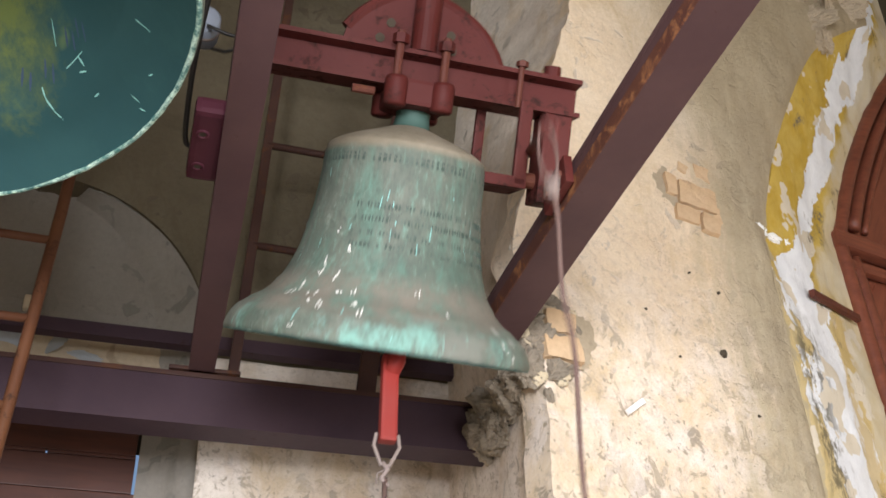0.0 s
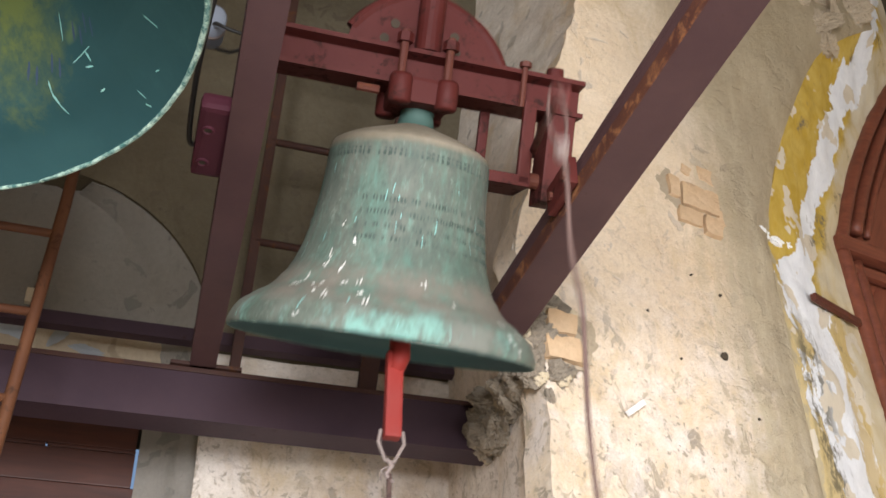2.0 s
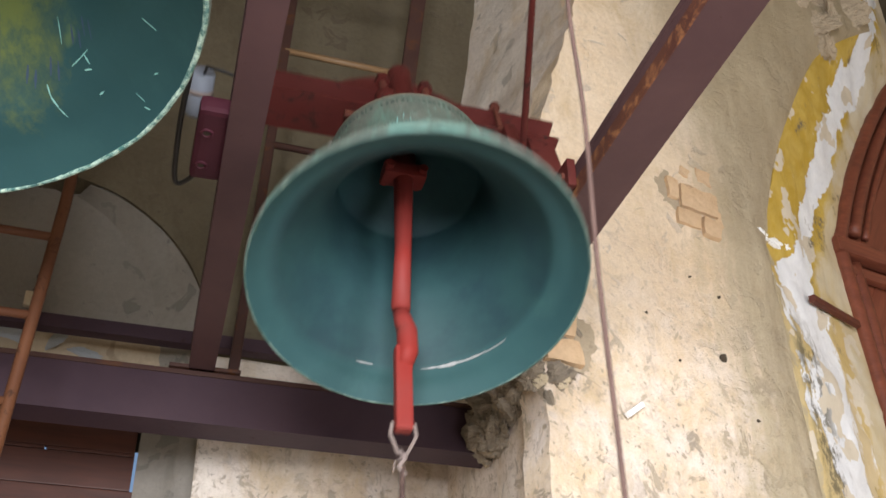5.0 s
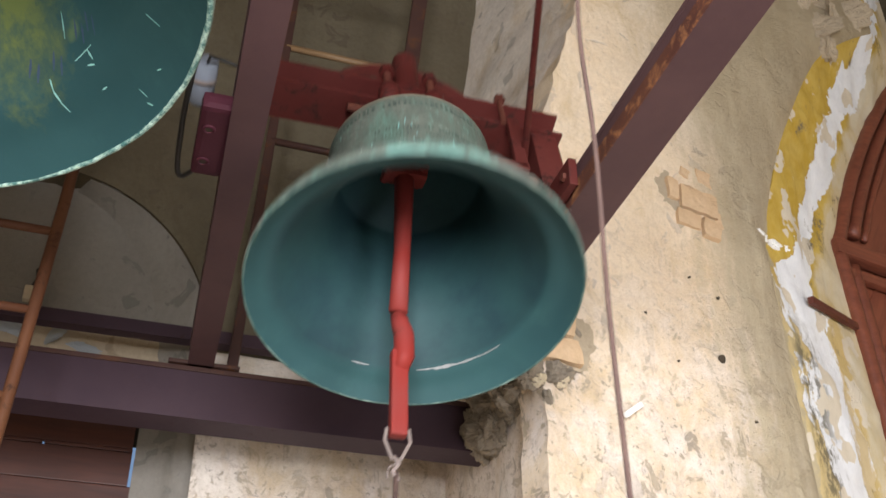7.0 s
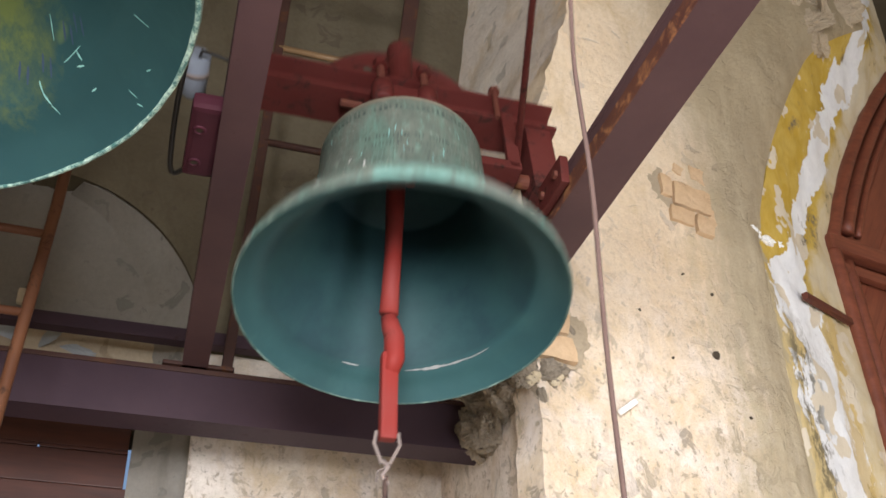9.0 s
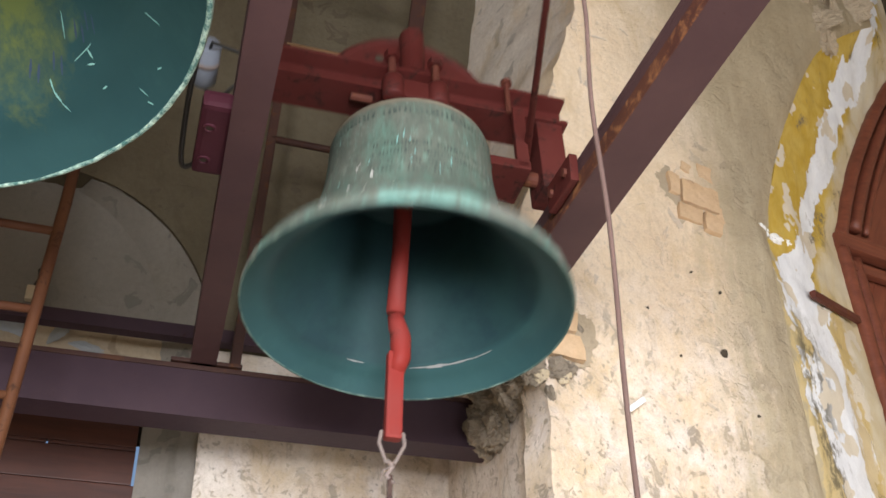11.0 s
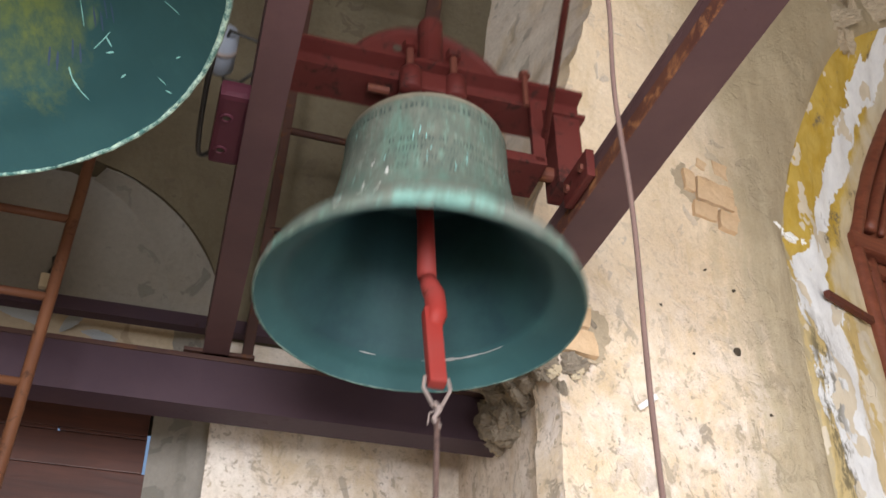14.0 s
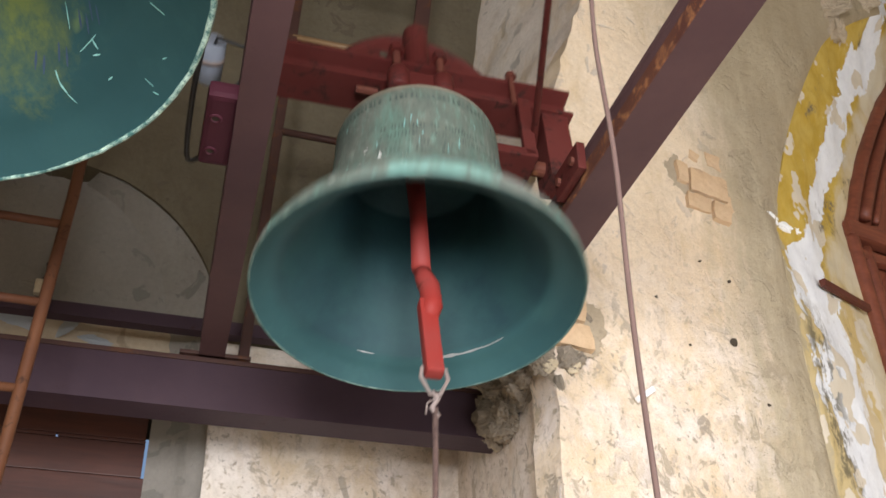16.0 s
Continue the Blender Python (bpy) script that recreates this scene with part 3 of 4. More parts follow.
def bell_shell(parent, k=1.0, outside=PATINA, inside=TEAL, lip=SOFTLIP):
    ribbed = []
    for r, z in OUT:
        d = 0
        for zz, w, hh in ((-0.012, 0.006, 0.003), (-0.03, 0.005, 0.002), (-0.17, 0.005, 0.0022), (-0.2, 0.006, 0.003), (-0.235, 0.005, 0.002), (-0.35, 0.006, 0.003), (-0.4, 0.007, 0.003)):
            d += hh * math.exp(-((z - zz) / w) ** 2)
        ribbed.append(((r + d) * k, z * k))
    part("bell_body", lathe([(0.0, 0.088 * k), *ribbed, (0.396 * k, -0.492 * k)]), outside, parent, smooth=True)
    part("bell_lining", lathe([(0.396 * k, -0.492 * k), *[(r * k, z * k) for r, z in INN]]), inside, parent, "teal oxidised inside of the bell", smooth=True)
    n = 120
    part("bell_lip", tubed([((0.3965 + 0.0012 * noise.noise((i * 0.9, k, 0))) * k * math.cos(i * math.tau / n), (0.3965 + 0.0012 * noise.noise((i * 0.9, k, 0))) * k * math.sin(i * math.tau / n), (-0.4895 + 0.001 * noise.noise((i * 0.7, 3, k))) * k) for i in range(n)], 0.003 * k, 8, True), lip, parent, "worn pale-green bell lip", True)


def build_bell():
    bell = thing("church_bell", pose(*PIVOT, 0, 0, 0), "swinging bronze bell with green patina on a red iron headstock", "bell")
    bell_shell(bell)
    part("canon", lathe([(0.0, 0.16), (0.05, 0.16), (0.045, 0.12), (0.052, 0.08), (0.0, 0.08)], 24), CANON, bell, "green bronze neck", True)
    hs = part("headstock", extrude(i_profile(0.12, 0.104, 0.012, 0.03), (-0.44, 0, 0.184), (0.465, 0, 0.184), (0, 1, 0), (0, 0, 1)), RED, bell, "red-painted iron headstock")
    # clamp under the headstock with its two round lugs
    part("clamp", boxed((-0.07, -0.1, 0.13), (0.09, 0.08, 0.2), 0.012), RED, bell)
    for x in (-0.055, 0.07):
        for y in (-0.09, 0.07):
            part("lug", tubed([(x, y, 0.122), (x, y, 0.128), (x, y, 0.19), (x, y, 0.2)], [0.026, 0.031, 0.031, 0.027], 18), RED, bell, smooth=True)
            part("clamp_bolt", tubed([(x, y + 0.01, 0.19), (x, y + 0.01, 0.325)], 0.011, 8), RUSTY, bell)
            part("nut", tubed([(x, y + 0.01, 0.29), (x, y + 0.01, 0.315)], 0.022, 6), RED, bell)
    # arched counterweight plate over the headstock
    bm = bmesh.new()
    prof = [(-0.2, 0.288), (0.24, 0.288), (0.22, 0.33), (0.17, 0.39), (0.09, 0.435), (0.03, 0.45), (-0.03, 0.45), (-0.09, 0.425), (-0.15, 0.38), (-0.19, 0.33)]
    for y in (-0.012, 0.012):
        bm.faces.new([bm.verts.new((x, y, z)) for x, z in prof])
    bm.verts.ensure_lookup_table()
    n = len(prof)
    for k in range(n):
        bm.faces.new((bm.verts[k], bm.verts[(k + 1) % n], bm.verts[n + (k + 1) % n], bm.verts[n + k]))
    bmesh.ops.recalc_face_normals(bm, faces=bm.faces)
    part("counterweight_plate", bm, RED, bell)
    part("plate_rim", tubed([(x, 0, z) for x, z in smooth_curve(prof[1:], 3)], 0.017, 8), RED, bell)
    part("hub_pipe", tubed([(0.018, -0.03, 0.29), (0.018, -0.03, 0.46)], 0.036, 18), RED, bell)
    for x, z in ((-0.075, 0.36), (0.092, 0.355), (-0.1, 0.315), (0.1, 0.312)):
        part("plate_hole", tubed([(x, -0.0145, z), (x, 0.0145, z)], 0.013, 12), DARKHOLE, bell)
    # drop brackets that carry the gudgeons
    part("bracket_strap", boxed((0.292, -0.075, -0.03), (0.328, -0.055, 0.2), 0.005), RED, bell)
    part("bracket_strap", boxed((0.206, 0.05, -0.02), (0.234, 0.07, 0.19), 0.005), RED, bell)
    part("gudgeon_bar", boxed((0.2, -0.075, -0.035), (0.33, 0.07, -0.005), 0.005), RED, bell)
    part("end_bracket", boxed((0.372, -0.05, -0.06), (0.45, 0.05, 0.19), 0.006), RED, bell)
    part("end_bracket", boxed((-0.45, -0.05, -0.05), (-0.385, 0.05, 0.19), 0.006), RED, bell)
    for u, v in ((0.33, 0.5), (-0.39, -0.5)):
        part("gudgeon", tubed([(u, 0, 0), (v, 0, 0)], 0.022, 14), RUSTY, bell)
    part("strap_bolt", tubed([(0.285, -0.066, 0.18), (0.285, -0.066, 0.31)], 0.008, 8), RUSTY, bell)
    part("strap_bolt_head", tubed([(0.285, -0.066, 0.292), (0.285, -0.066, 0.306)], 0.017, 6), RUSTY, bell)
    part("tie_bolt", tubed([(-0.16, -0.03, 0.165), (-0.1, -0.03, 0.165)], 0.012, 8), RUSTY, bell)
    part("cap_bolt", tubed([(0.394, 0, 0.285), (0.394, 0, 0.325)], 0.024, 12), RED, bell)
    # magnet canister carried on a bent wire arm at the headstock's end
    part("canister", tubed([(-0.549, -0.02, 0.277), (-0.549, -0.015, 0.277), (-0.549, 0.1, 0.26), (-0.549, 0.105, 0.26)], [0.03, 0.036, 0.036, 0.03], 18), TINPLATE, bell, "dull white metal canister", True)
    part("canister_band", tubed([(-0.549, 0.03, 0.27), (-0.549, 0.042, 0.268)], 0.0385, 18), WIRE, bell, smooth=True)
    part("wire_arm", tubed([(-0.545, -0.01, 0.262), (-0.54, -0.05, 0.25), (-0.5, -0.05, 0.24), (-0.44, -0.04, 0.235)], 0.005, 7), CABLE, bell, "black bent wire arm", True)
    part("wire_arm", tubed([(-0.545, 0.1, 0.25), (-0.535, 0.125, 0.24), (-0.49, 0.12, 0.235), (-0.44, 0.04, 0.235)], 0.005, 7), CABLE, bell, smooth=True)
    # rope lever
    lever = part("lever_rod", tubed(LEVER, [0.011, 0.01, 0.009, 0.008], 10), RED, bell)
    part("lever_ring", tubed([(LEVER[-1][0] + 0.015 * math.cos(a), LEVER[-1][1], LEVER[-1][2] + 0.015 * math.sin(a)) for a in [k * math.tau / 16 for k in range(16)]], 0.006, 8, True), RED, bell)
    # clapper
    cl = part("clapper", tubed([(0, 0, 0.03), (0, 0, -0.05), (-0.004, 0, -0.28), (-0.012, 0, -0.46)], [0.036, 0.027, 0.022, 0.024], 8), CLAPRED, bell, "red-painted iron clapper", True)
    part("clapper_hinge", boxed((-0.058, -0.03, -0.05), (0.058, 0.03, -0.005), 0.012), CLAPRED, cl)
    for x in (-0.045, 0.045):
        part("hinge_bolt", tubed([(x, -0.042, -0.028), (x, 0.042, -0.028)], 0.012, 8), CLAPRED, cl)
    part("clapper_ball", tubed([(-0.012, 0, -0.47), (-0.006, -0.002, -0.5), (0.002, -0.003, -0.525), (0.003, -0.003, -0.58), (-0.008, 0, -0.62)], [0.02, 0.024, 0.026, 0.026, 0.021], 8), CLAPRED, cl, smooth=True)
    part("clapper_tail", boxed((-0.029, -0.016, -0.79), (0.011, 0.016, -0.57), 0.008), CLAPRED, cl)
    part("clapper_shackle", tubed([(-0.035, 0, -0.77), (-0.04, 0, -0.8), (-0.022, 0, -0.845), (-0.002, 0, -0.845), (0.02, 0, -0.8), (0.016, 0, -0.77)], 0.0045, 6), WIRE, cl)
    return bell, cl


LEVER = [(0.35, 0.0, 0.09), (0.318, -0.115, 0.08), (0.2, -0.52, 0.02), (0.052, -1.03, -0.071)]
church_bell, clapper = build_bell()


# ---- the large bell beside it ----
def build_great_bell():
    k = 0.7 / 0.4
    g = thing("great_bell", (-0.69, 1.451, 3.0 + 0.489 * k), "large still bronze bell, teal inside with yellow stains and scratches", "bell")
    bell_shell(g, k, PATINA, GREATTEAL, LIP)
    part("great_headstock", boxed((-0.8, -0.12, 0.26), (0.76, 0.12, 0.46), 0.01), RED, g)
    part("canon", lathe([(0.0, 0.28), (0.09, 0.28), (0.08, 0.2), (0.09, 0.13), (0.0, 0.13)], 24), PATINA, g, smooth=True)
    for x in (-0.8, 0.74):
        part("bearing_post", boxed((x - 0.05, -0.1, -0.5), (x + 0.07, 0.1, 0.3), 0.008), RED, g)
    return g


GREAT = build_great_bell()


# ---- marks on the bells ----
def radius_at(profile, z):
    pts = sorted((b, a) for a, b in profile)
    for (z0, r0), (z1, r1) in zip(pts, pts[1:]):
        if z0 <= z <= z1:
            return r0 + (r1 - r0) * (z - z0) / (z1 - z0 + 1e-9)
    return pts[0][1]


def on_bell(profile, angle, z, k=1.0, lift=0.0):
    r = radius_at(profile, z) + lift
    return Vector((r * math.cos(radians(angle)) * k, r * math.sin(radians(angle)) * k, z * k))


def streak(bm, profile, a0, z0, a1, z1, width, k, lift):
    """A thin ragged stroke that follows the bell's curve."""
    n = 6
    rows = []
    for i in range(n + 1):
        u = i / n
        p = on_bell(profile, a0 + (a1 - a0) * u, z0 + (z1 - z0) * u, k, lift)
        q = on_bell(profile, a0 + (a1 - a0) * u + 0.5, z0 + (z1 - z0) * u, k, lift)
        q2 = on_bell(profile, a0 + (a1 - a0) * u, z0 + (z1 - z0) * u + 0.004, k, lift)
        d = on_bell(profile, a1, z1, k, lift) - on_bell(profile, a0, z0, k, lift)
        nrm = (q - p).cross(q2 - p).normalized()
        side = d.cross(nrm).normalized() * width * (0.35 + 0.65 * math.sin(math.pi * (0.08 + 0.84 * u))) * random.uniform(0.6, 1.2)
        rows.append((bm.verts.new(p + side), bm.verts.new(p - side)))
    for a, b in zip(rows, rows[1:]):
        bm.faces.new((a[0], a[1], b[1], b[0]))


def blot(bm, profile, angle, z, ra, rz, k, lift, sides=14):
    c = bm.verts.new(on_bell(profile, angle, z, k, lift))
    ring = []
    for i in range(sides):
        w = random.uniform(0.55, 1.2)
        ring.append(bm.verts.new(on_bell(profile, angle + ra * w * math.cos(i * math.tau / sides), z + rz * w * math.sin(i * math.tau / sides), k, lift)))
    for i in range(sides):
        bm.faces.new((c, ring[i], ring[(i + 1) % sides]))


def mark_bells():
    g, k = GREAT, 0.7 / 0.4
    bm = bmesh.new()
    for a0, z0, a1, z1, w in ((33.5, -0.425, 27.1, -0.423, 0.0022), (28.8, -0.424, 28.5, -0.434, 0.0034), (30.7, -0.435, 28.8, -0.438, 0.0026), (41.9, -0.427, 42.2, -0.44, 0.0028), (42.2, -0.438, 41.9, -0.446, 0.0036), (42.0, -0.446, 41.4, -0.453, 0.002),
                              (31.5, -0.452, 30.1, -0.452, 0.003), (8.6, -0.447, 9.0, -0.456, 0.0024), (24.1, -0.466, 23.5, -0.475, 0.0018), (24.3, -0.478, 23.5, -0.483, 0.0026), (31.7, -0.379, 33.8, -0.402, 0.0022), (17.5, -0.468, 16.4, -0.47, 0.002)):
        streak(bm, INN, a0, z0, a1, z1, w * 0.7, k, -0.0015)
    tagged(part("scratch_marks", bm, MINT, g, "pale green scratches"), kind="stuff")
    bm = bmesh.new()
    for a, z in ((45.8, -0.409), (44.0, -0.416), (38.8, -0.412), (37.2, -0.42), (29.2, -0.4), (27.6, -0.408), (24.8, -0.402), (23.4, -0.41)):
        streak(bm, INN, a + 1.2, z - 0.01, a - 0.6, z + 0.006, 0.003, k, -0.002)
    tagged(part("chalk_writing", bm, VIOLET, g, "faded violet chalk bars"), kind="stuff")
    b = church_bell
    bm = bmesh.new()
    for a0, a1, w in ((74, 64, 0.002), (66, 56, 0.0045), (57, 44, 0.003), (45, 33, 0.0018), (104, 96, 0.0025)):
        streak(bm, INN, a0, -0.4385, a1, -0.4375, w, 1, -0.0015)
    tagged(part("strike_mark", bm, BARE, b, "bare bronze worn by the clapper"), kind="stuff")
    bm = bmesh.new()
    for a, z in ((-126.5, -0.412), (-122.6, -0.377), (-114.1, -0.398), (-114.7, -0.368), (-133.5, -0.386), (-147.4, -0.388), (-143.8, -0.359), (-136.5, -0.331), (-125.9, -0.267), (-126.9, -0.339),
                 (-134.1, -0.395), (-109.8, -0.416), (-131.1, -0.463), (-139.4, -0.308), (-136.9, -0.225), (-73, -0.388), (-85.6, -0.354), (-49.6, -0.446), (-46.1, -0.471), (-41.5, -0.428), (-48.1, -0.41)):
        for _ in range(2):
            aa, zz = a + random.gauss(0, 1.2), z + random.gauss(0, 0.006)
            if random.random() < 0.5:
                streak(bm, OUT, aa, zz + random.uniform(0.006, 0.018), aa + random.gauss(0, 0.5), zz - 0.006, random.uniform(0.0012, 0.003), 1, 0.0035)
            else:
                blot(bm, OUT, aa, zz, random.uniform(0.3, 0.9), random.uniform(0.002, 0.0055), 1, 0.0036, 11)
    tagged(part("white_flecks", bm, WORN, b, "white droppings on the bell"), kind="stuff")
    bm = bmesh.new()
    for _ in range(30):
        a, z = random.uniform(-170, -10), random.choice((random.uniform(-0.47, -0.41), random.uniform(-0.3, 0.0)))
        streak(bm, OUT, a, z, a + random.gauss(0, 0.4), max(-0.48, z - random.uniform(0.01, 0.035)), random.uniform(0.0006, 0.0016), 1, 0.0033)
    tagged(part("verdigris_runs", bm, MINT, b, "bright verdigris runs"), kind="stuff")
    bm = bmesh.new()
    for z, h, step in ((-0.035, 0.02, 3.6), (-0.152, 0.014, 2.2), (-0.186, 0.014, 2.2), (-0.22, 0.014, 2.3), (-0.25, 0.012, 2.4)):
        a = -128.0 if z < -0.1 else -160.0
        while a < -12:
            w = step * random.uniform(0.3, 0.75)
            p = [on_bell(OUT, a + u * w, z + v * h * random.uniform(0.8, 1.1), 1, l) for l in (0.0, 0.0014) for u, v in ((0, -0.5), (1, -0.5), (1, 0.5), (0, 0.5))]
            vs = [bm.verts.new(q) for q in p]
            for f in ((4, 5, 6, 7), (0, 1, 5, 4), (1, 2, 6, 5), (2, 3, 7, 6), (3, 0, 4, 7)):
                bm.faces.new([vs[i] for i in f])
            a += step * (1 if random.random() < 0.86 else 2.2)
    tagged(part("raised_inscription", bm, LETTER, b, "worn dark inscription bars"), kind="stuff")


mark_bells()


def settle_casting():
    """The casting stands a little tall under its headstock and leans slightly towards the pier."""
    lean = Matrix.Translation((0, 0, -0.4)) @ pose(0, 0, 0, 0, 1.8, 0) @ Matrix.Translation((0, 0, 0.4))
    cast = ("bell_body", "bell_lining", "bell_lip", "canon", "strike_mark", "white_flecks", "verdigris_runs", "raised_inscription")
    for ob in church_bell.children:
        if ob is clapper or ob.name.startswith("lever"):
            continue
        for v in ob.data.vertices:
            v.co.z += 0.016 * min(1.0, max(0.0, (v.co.z + 0.45) / 0.45))
            if ob.name.split(".")[0] in cast:
                v.co = lean @ v.co


settle_casting()


# ---- shutters ----
def build_right_shutter():
    sh = thing("arched_shutter", PIER @ Matrix.Translation((0, 0.25, 0)), "red-brown wooden arched shutter with diagonal boards", "shutter")
    def line(off, lo, hi):
        return [(shutter_edge(z) + off, 0, z) for z in levels(lo, hi, 0.06)]
    part("outer_frame", tubed(line(0.03, 1.0, 4.22), 0.035, 8), SHUTTER, sh, smooth=True)
    part("outer_frame", tubed(line(0.03, 4.22, 5.6), 0.035, 8), SHUTTER, sh, smooth=True)
    part("inner_frame", tubed([(x, 0.015, z) for x, _, z in line(0.115, 1.0, 4.16)], 0.032, 8), SHUTTER, sh, smooth=True)
    part("inner_frame", tubed([(x, 0.015, z) for x, _, z in line(0.125, 4.34, 5.6)], 0.03, 8), SHUTTER, sh, smooth=True)
    part("inner_bead", tubed([(x, 0.02, z) for x, _, z in line(0.2, 4.34, 5.6)], 0.016, 8), SHUTTER, sh, smooth=True)
    part("impost_rail", boxed((1.715, -0.035, 4.18), (2.8, 0.03, 4.26), 0.015), SHUTTER, sh)
    part("lower_rail", boxed((1.78, -0.01, 4.09), (2.8, 0.03, 4.14), 0.01), SHUTTER, sh)
    base = boxed((-0.7, 0, 0), (0.7, 0.022, 0.108), 0.006)
    first = part("board", base, SHUTTER, sh)
    me = first.data
    first.matrix_basis = pose(2.15, 0.045, 1.0, 0, -58, 0)
    for i in range(1, 34):
        o = new("board", me)
        o.parent = sh
        o.matrix_basis = pose(2.15, 0.045 + 0.004 * (i % 2), 1.0 + i * 0.132, 0, -58 + random.uniform(-0.6, 0.6), 0)
    r = thing("iron_stay", PIER @ Matrix.Translation((0, 0, 0)), "rusty iron stay bar set in the jamb", "iron bar")
    part("bar", boxed((-0.215, -0.012, -0.014), (0.215, 0.012, 0.014), 0.003), RUSTY, r).matrix_basis = pose(1.49, 0.135, 3.765, 0, -8, 19)


def build_left_shutter():
    d = thing("plank_shutter", (0, 3.735, 0), "dark brown plank shutter closing the arched recess", "shutter")
    z = 1.2
    i = 0
    while z < 3.3:
        h = random.uniform(0.125, 0.15)
        x1 = -0.003 + random.uniform(-0.006, 0.006) + 0.025 * (3.3 - z)
        if i in (13, 14):
            part("plank", boxed((-1.02, -0.012, z), (x1, 0.012, z + h - 0.016), 0.003), DARKWOOD, d)
            c = -0.3 - 0.03 * (i - 13)
            part("batten", boxed((-1.02, -0.012, z + h - 0.013), (c, 0.012, z + h - 0.002), 0.002), DARKWOOD, d)
            part("batten", boxed((c + 0.007, -0.012, z + h - 0.013), (x1, 0.012, z + h - 0.002), 0.002), DARKWOOD, d)
        else:
            part("plank", boxed((-1.02, -0.012, z), (x1, 0.012, z + h - 0.002), 0.003), DARKWOOD, d)
        z += h
        i += 1
    part("stile", boxed((-0.88, -0.035, 1.2), (-0.82, -0.013, 3.3), 0.004), DARKWOOD, d)


build_right_shutter()
build_left_shutter()


# ---- ladders ----
def build_ladders():
    l = thing("wall_ladder", (-0.3, 2.7, 0), "brown ladder standing before the back wall", "ladder")
    for x in (0, -0.38):
        part("rail", tubed([(x - 0.165, 0, 0), (x - 0.025, 0, 2.75), (x + 0.005, 0, 3.4), (x + 0.03, 0, 4.4)], 0.0165, 10), OCHRE, l, smooth=True)
    z = 0.3
    while z < 4.3:
        dx = -0.165 + 0.14 * z / 2.75
        part("rung", tubed([(dx - 0.385, 0, z + 0.008), (dx + 0.002, 0, z)], 0.0125, 8), OCHRE, l, smooth=True)
        z += 0.2505
    m = thing("roof_ladder", (0, 3.23, 3.172), "red-brown ladder standing on the main beam", "ladder")
    for x, lean, w in ((0.7, 5.3, 0.032), (0.262, 2.7, 0.018)):
        part("rail", boxed((-w, -0.012, 0), (w, 0.012, 2.8), 0.006), DARKRUST, m).matrix_basis = pose(x, 0, 0.004, 0, lean, 0)
    for z in (0.55, 1.0, 1.48, 1.95, 2.4):
        dx = z * math.tan(radians(5.3))
        part("rung", tubed([(0.262 + z * math.tan(radians(2.7)), 0, z + 0.01), (0.7 + dx, 0, z)], 0.014, 8), PALEWOOD if 1.4 < z < 1.5 else DARKRUST, m, smooth=True)


build_ladders()


# ---- striker box, cables ----
def build_box():
    b = thing("red_motor_box", (0.052, 2.055, 3.222), "purple-red painted metal box bolted to the cross beam", "metal box")
    part("housing", boxed((-0.03, -0.15, -0.035), (0.044, 0.105, 0.012), 0.014), PINKRED, b)
    for y in (-0.073, 0.048):
        part("hole_rim", tubed([(-0.005 + 0.012 * math.cos(a), y + 0.012 * math.sin(a), -0.036) for a in [k * math.tau / 12 for k in range(12)]], 0.004, 6, True), PINKRED, b)
        part("hole", tubed([(-0.005, y, -0.0365), (-0.005, y, -0.03)], 0.011, 12), DARKHOLE, b)
    p = thing("bearing_plate", (0.935, 1.99, 3.2), "red steel bearing plate bolted to the cross beam", "steel plate")
    part("plate", boxed((-0.028, -0.05, -0.01), (-0.006, 0.1, 0.07), 0.004), RED, p)
    for y in (-0.02, 0.07):
        part("bolt", tubed([(-0.036, y, 0.03), (-0.02, y, 0.03)], 0.012, 6), RUSTY, p)


build_box()


# ---- broken masonry round the beam pocket, bare bricks, chips and holes ----
def lump(name, place, size, material, parent, seed):
    bm = bmesh.new()
    bmesh.ops.create_icosphere(bm, subdivisions=5 if max(size) > 0.045 else 4 if max(size) > 0.02 else 2, radius=1)
    off = Vector((seed, seed * 0.7, 0))
    for v in bm.verts:
        f = 1 + 0.45 * noise.noise(v.co * 1.1 + off) + 0.3 * noise.noise(v.co * 2.9 + off) + 0.2 * abs(noise.noise(v.co * 6.1 + off)) + 0.12 * noise.noise(v.co * 13 + off) + 0.06 * noise.noise(v.co * 27 + off)
        v.co = Vector((v.co.x * size[0], v.co.y * size[1], v.co.z * size[2])) * f
    o = part(name, bm, material, parent, smooth=False)
    o.matrix_basis = Matrix.Translation(place) @ Euler((random.uniform(-0.4, 0.4), random.uniform(-0.4, 0.4), random.uniform(-1, 1))).to_matrix().to_4x4()
    return o


def rough_brick(parent, lo, hi, material, turn=0.0):
    bm = boxed((-0.5, -0.5, -0.5), (0.5, 0.5, 0.5), 0.0)
    bmesh.ops.subdivide_edges(bm, edges=bm.edges, cuts=4, use_grid_fill=True)
    sz = [b - a for a, b in zip(lo, hi)]
    c = [(a + b) / 2 for a, b in zip(lo, hi)]
    for v in bm.verts:
        v.co = Vector([v.co[i] * sz[i] for i in range(3)])
    for v in bm.verts:
        n = noise.noise_vector((v.co + Vector(c)) * 22)
        v.co += Vector((n.x * 0.011, n.y * 0.004, n.z * 0.011))
    o = part("brick", bm, material, parent)
    o.matrix_basis = Matrix.Translation(c) @ pose(0, 0, 0, 0, turn, 0)
    return o


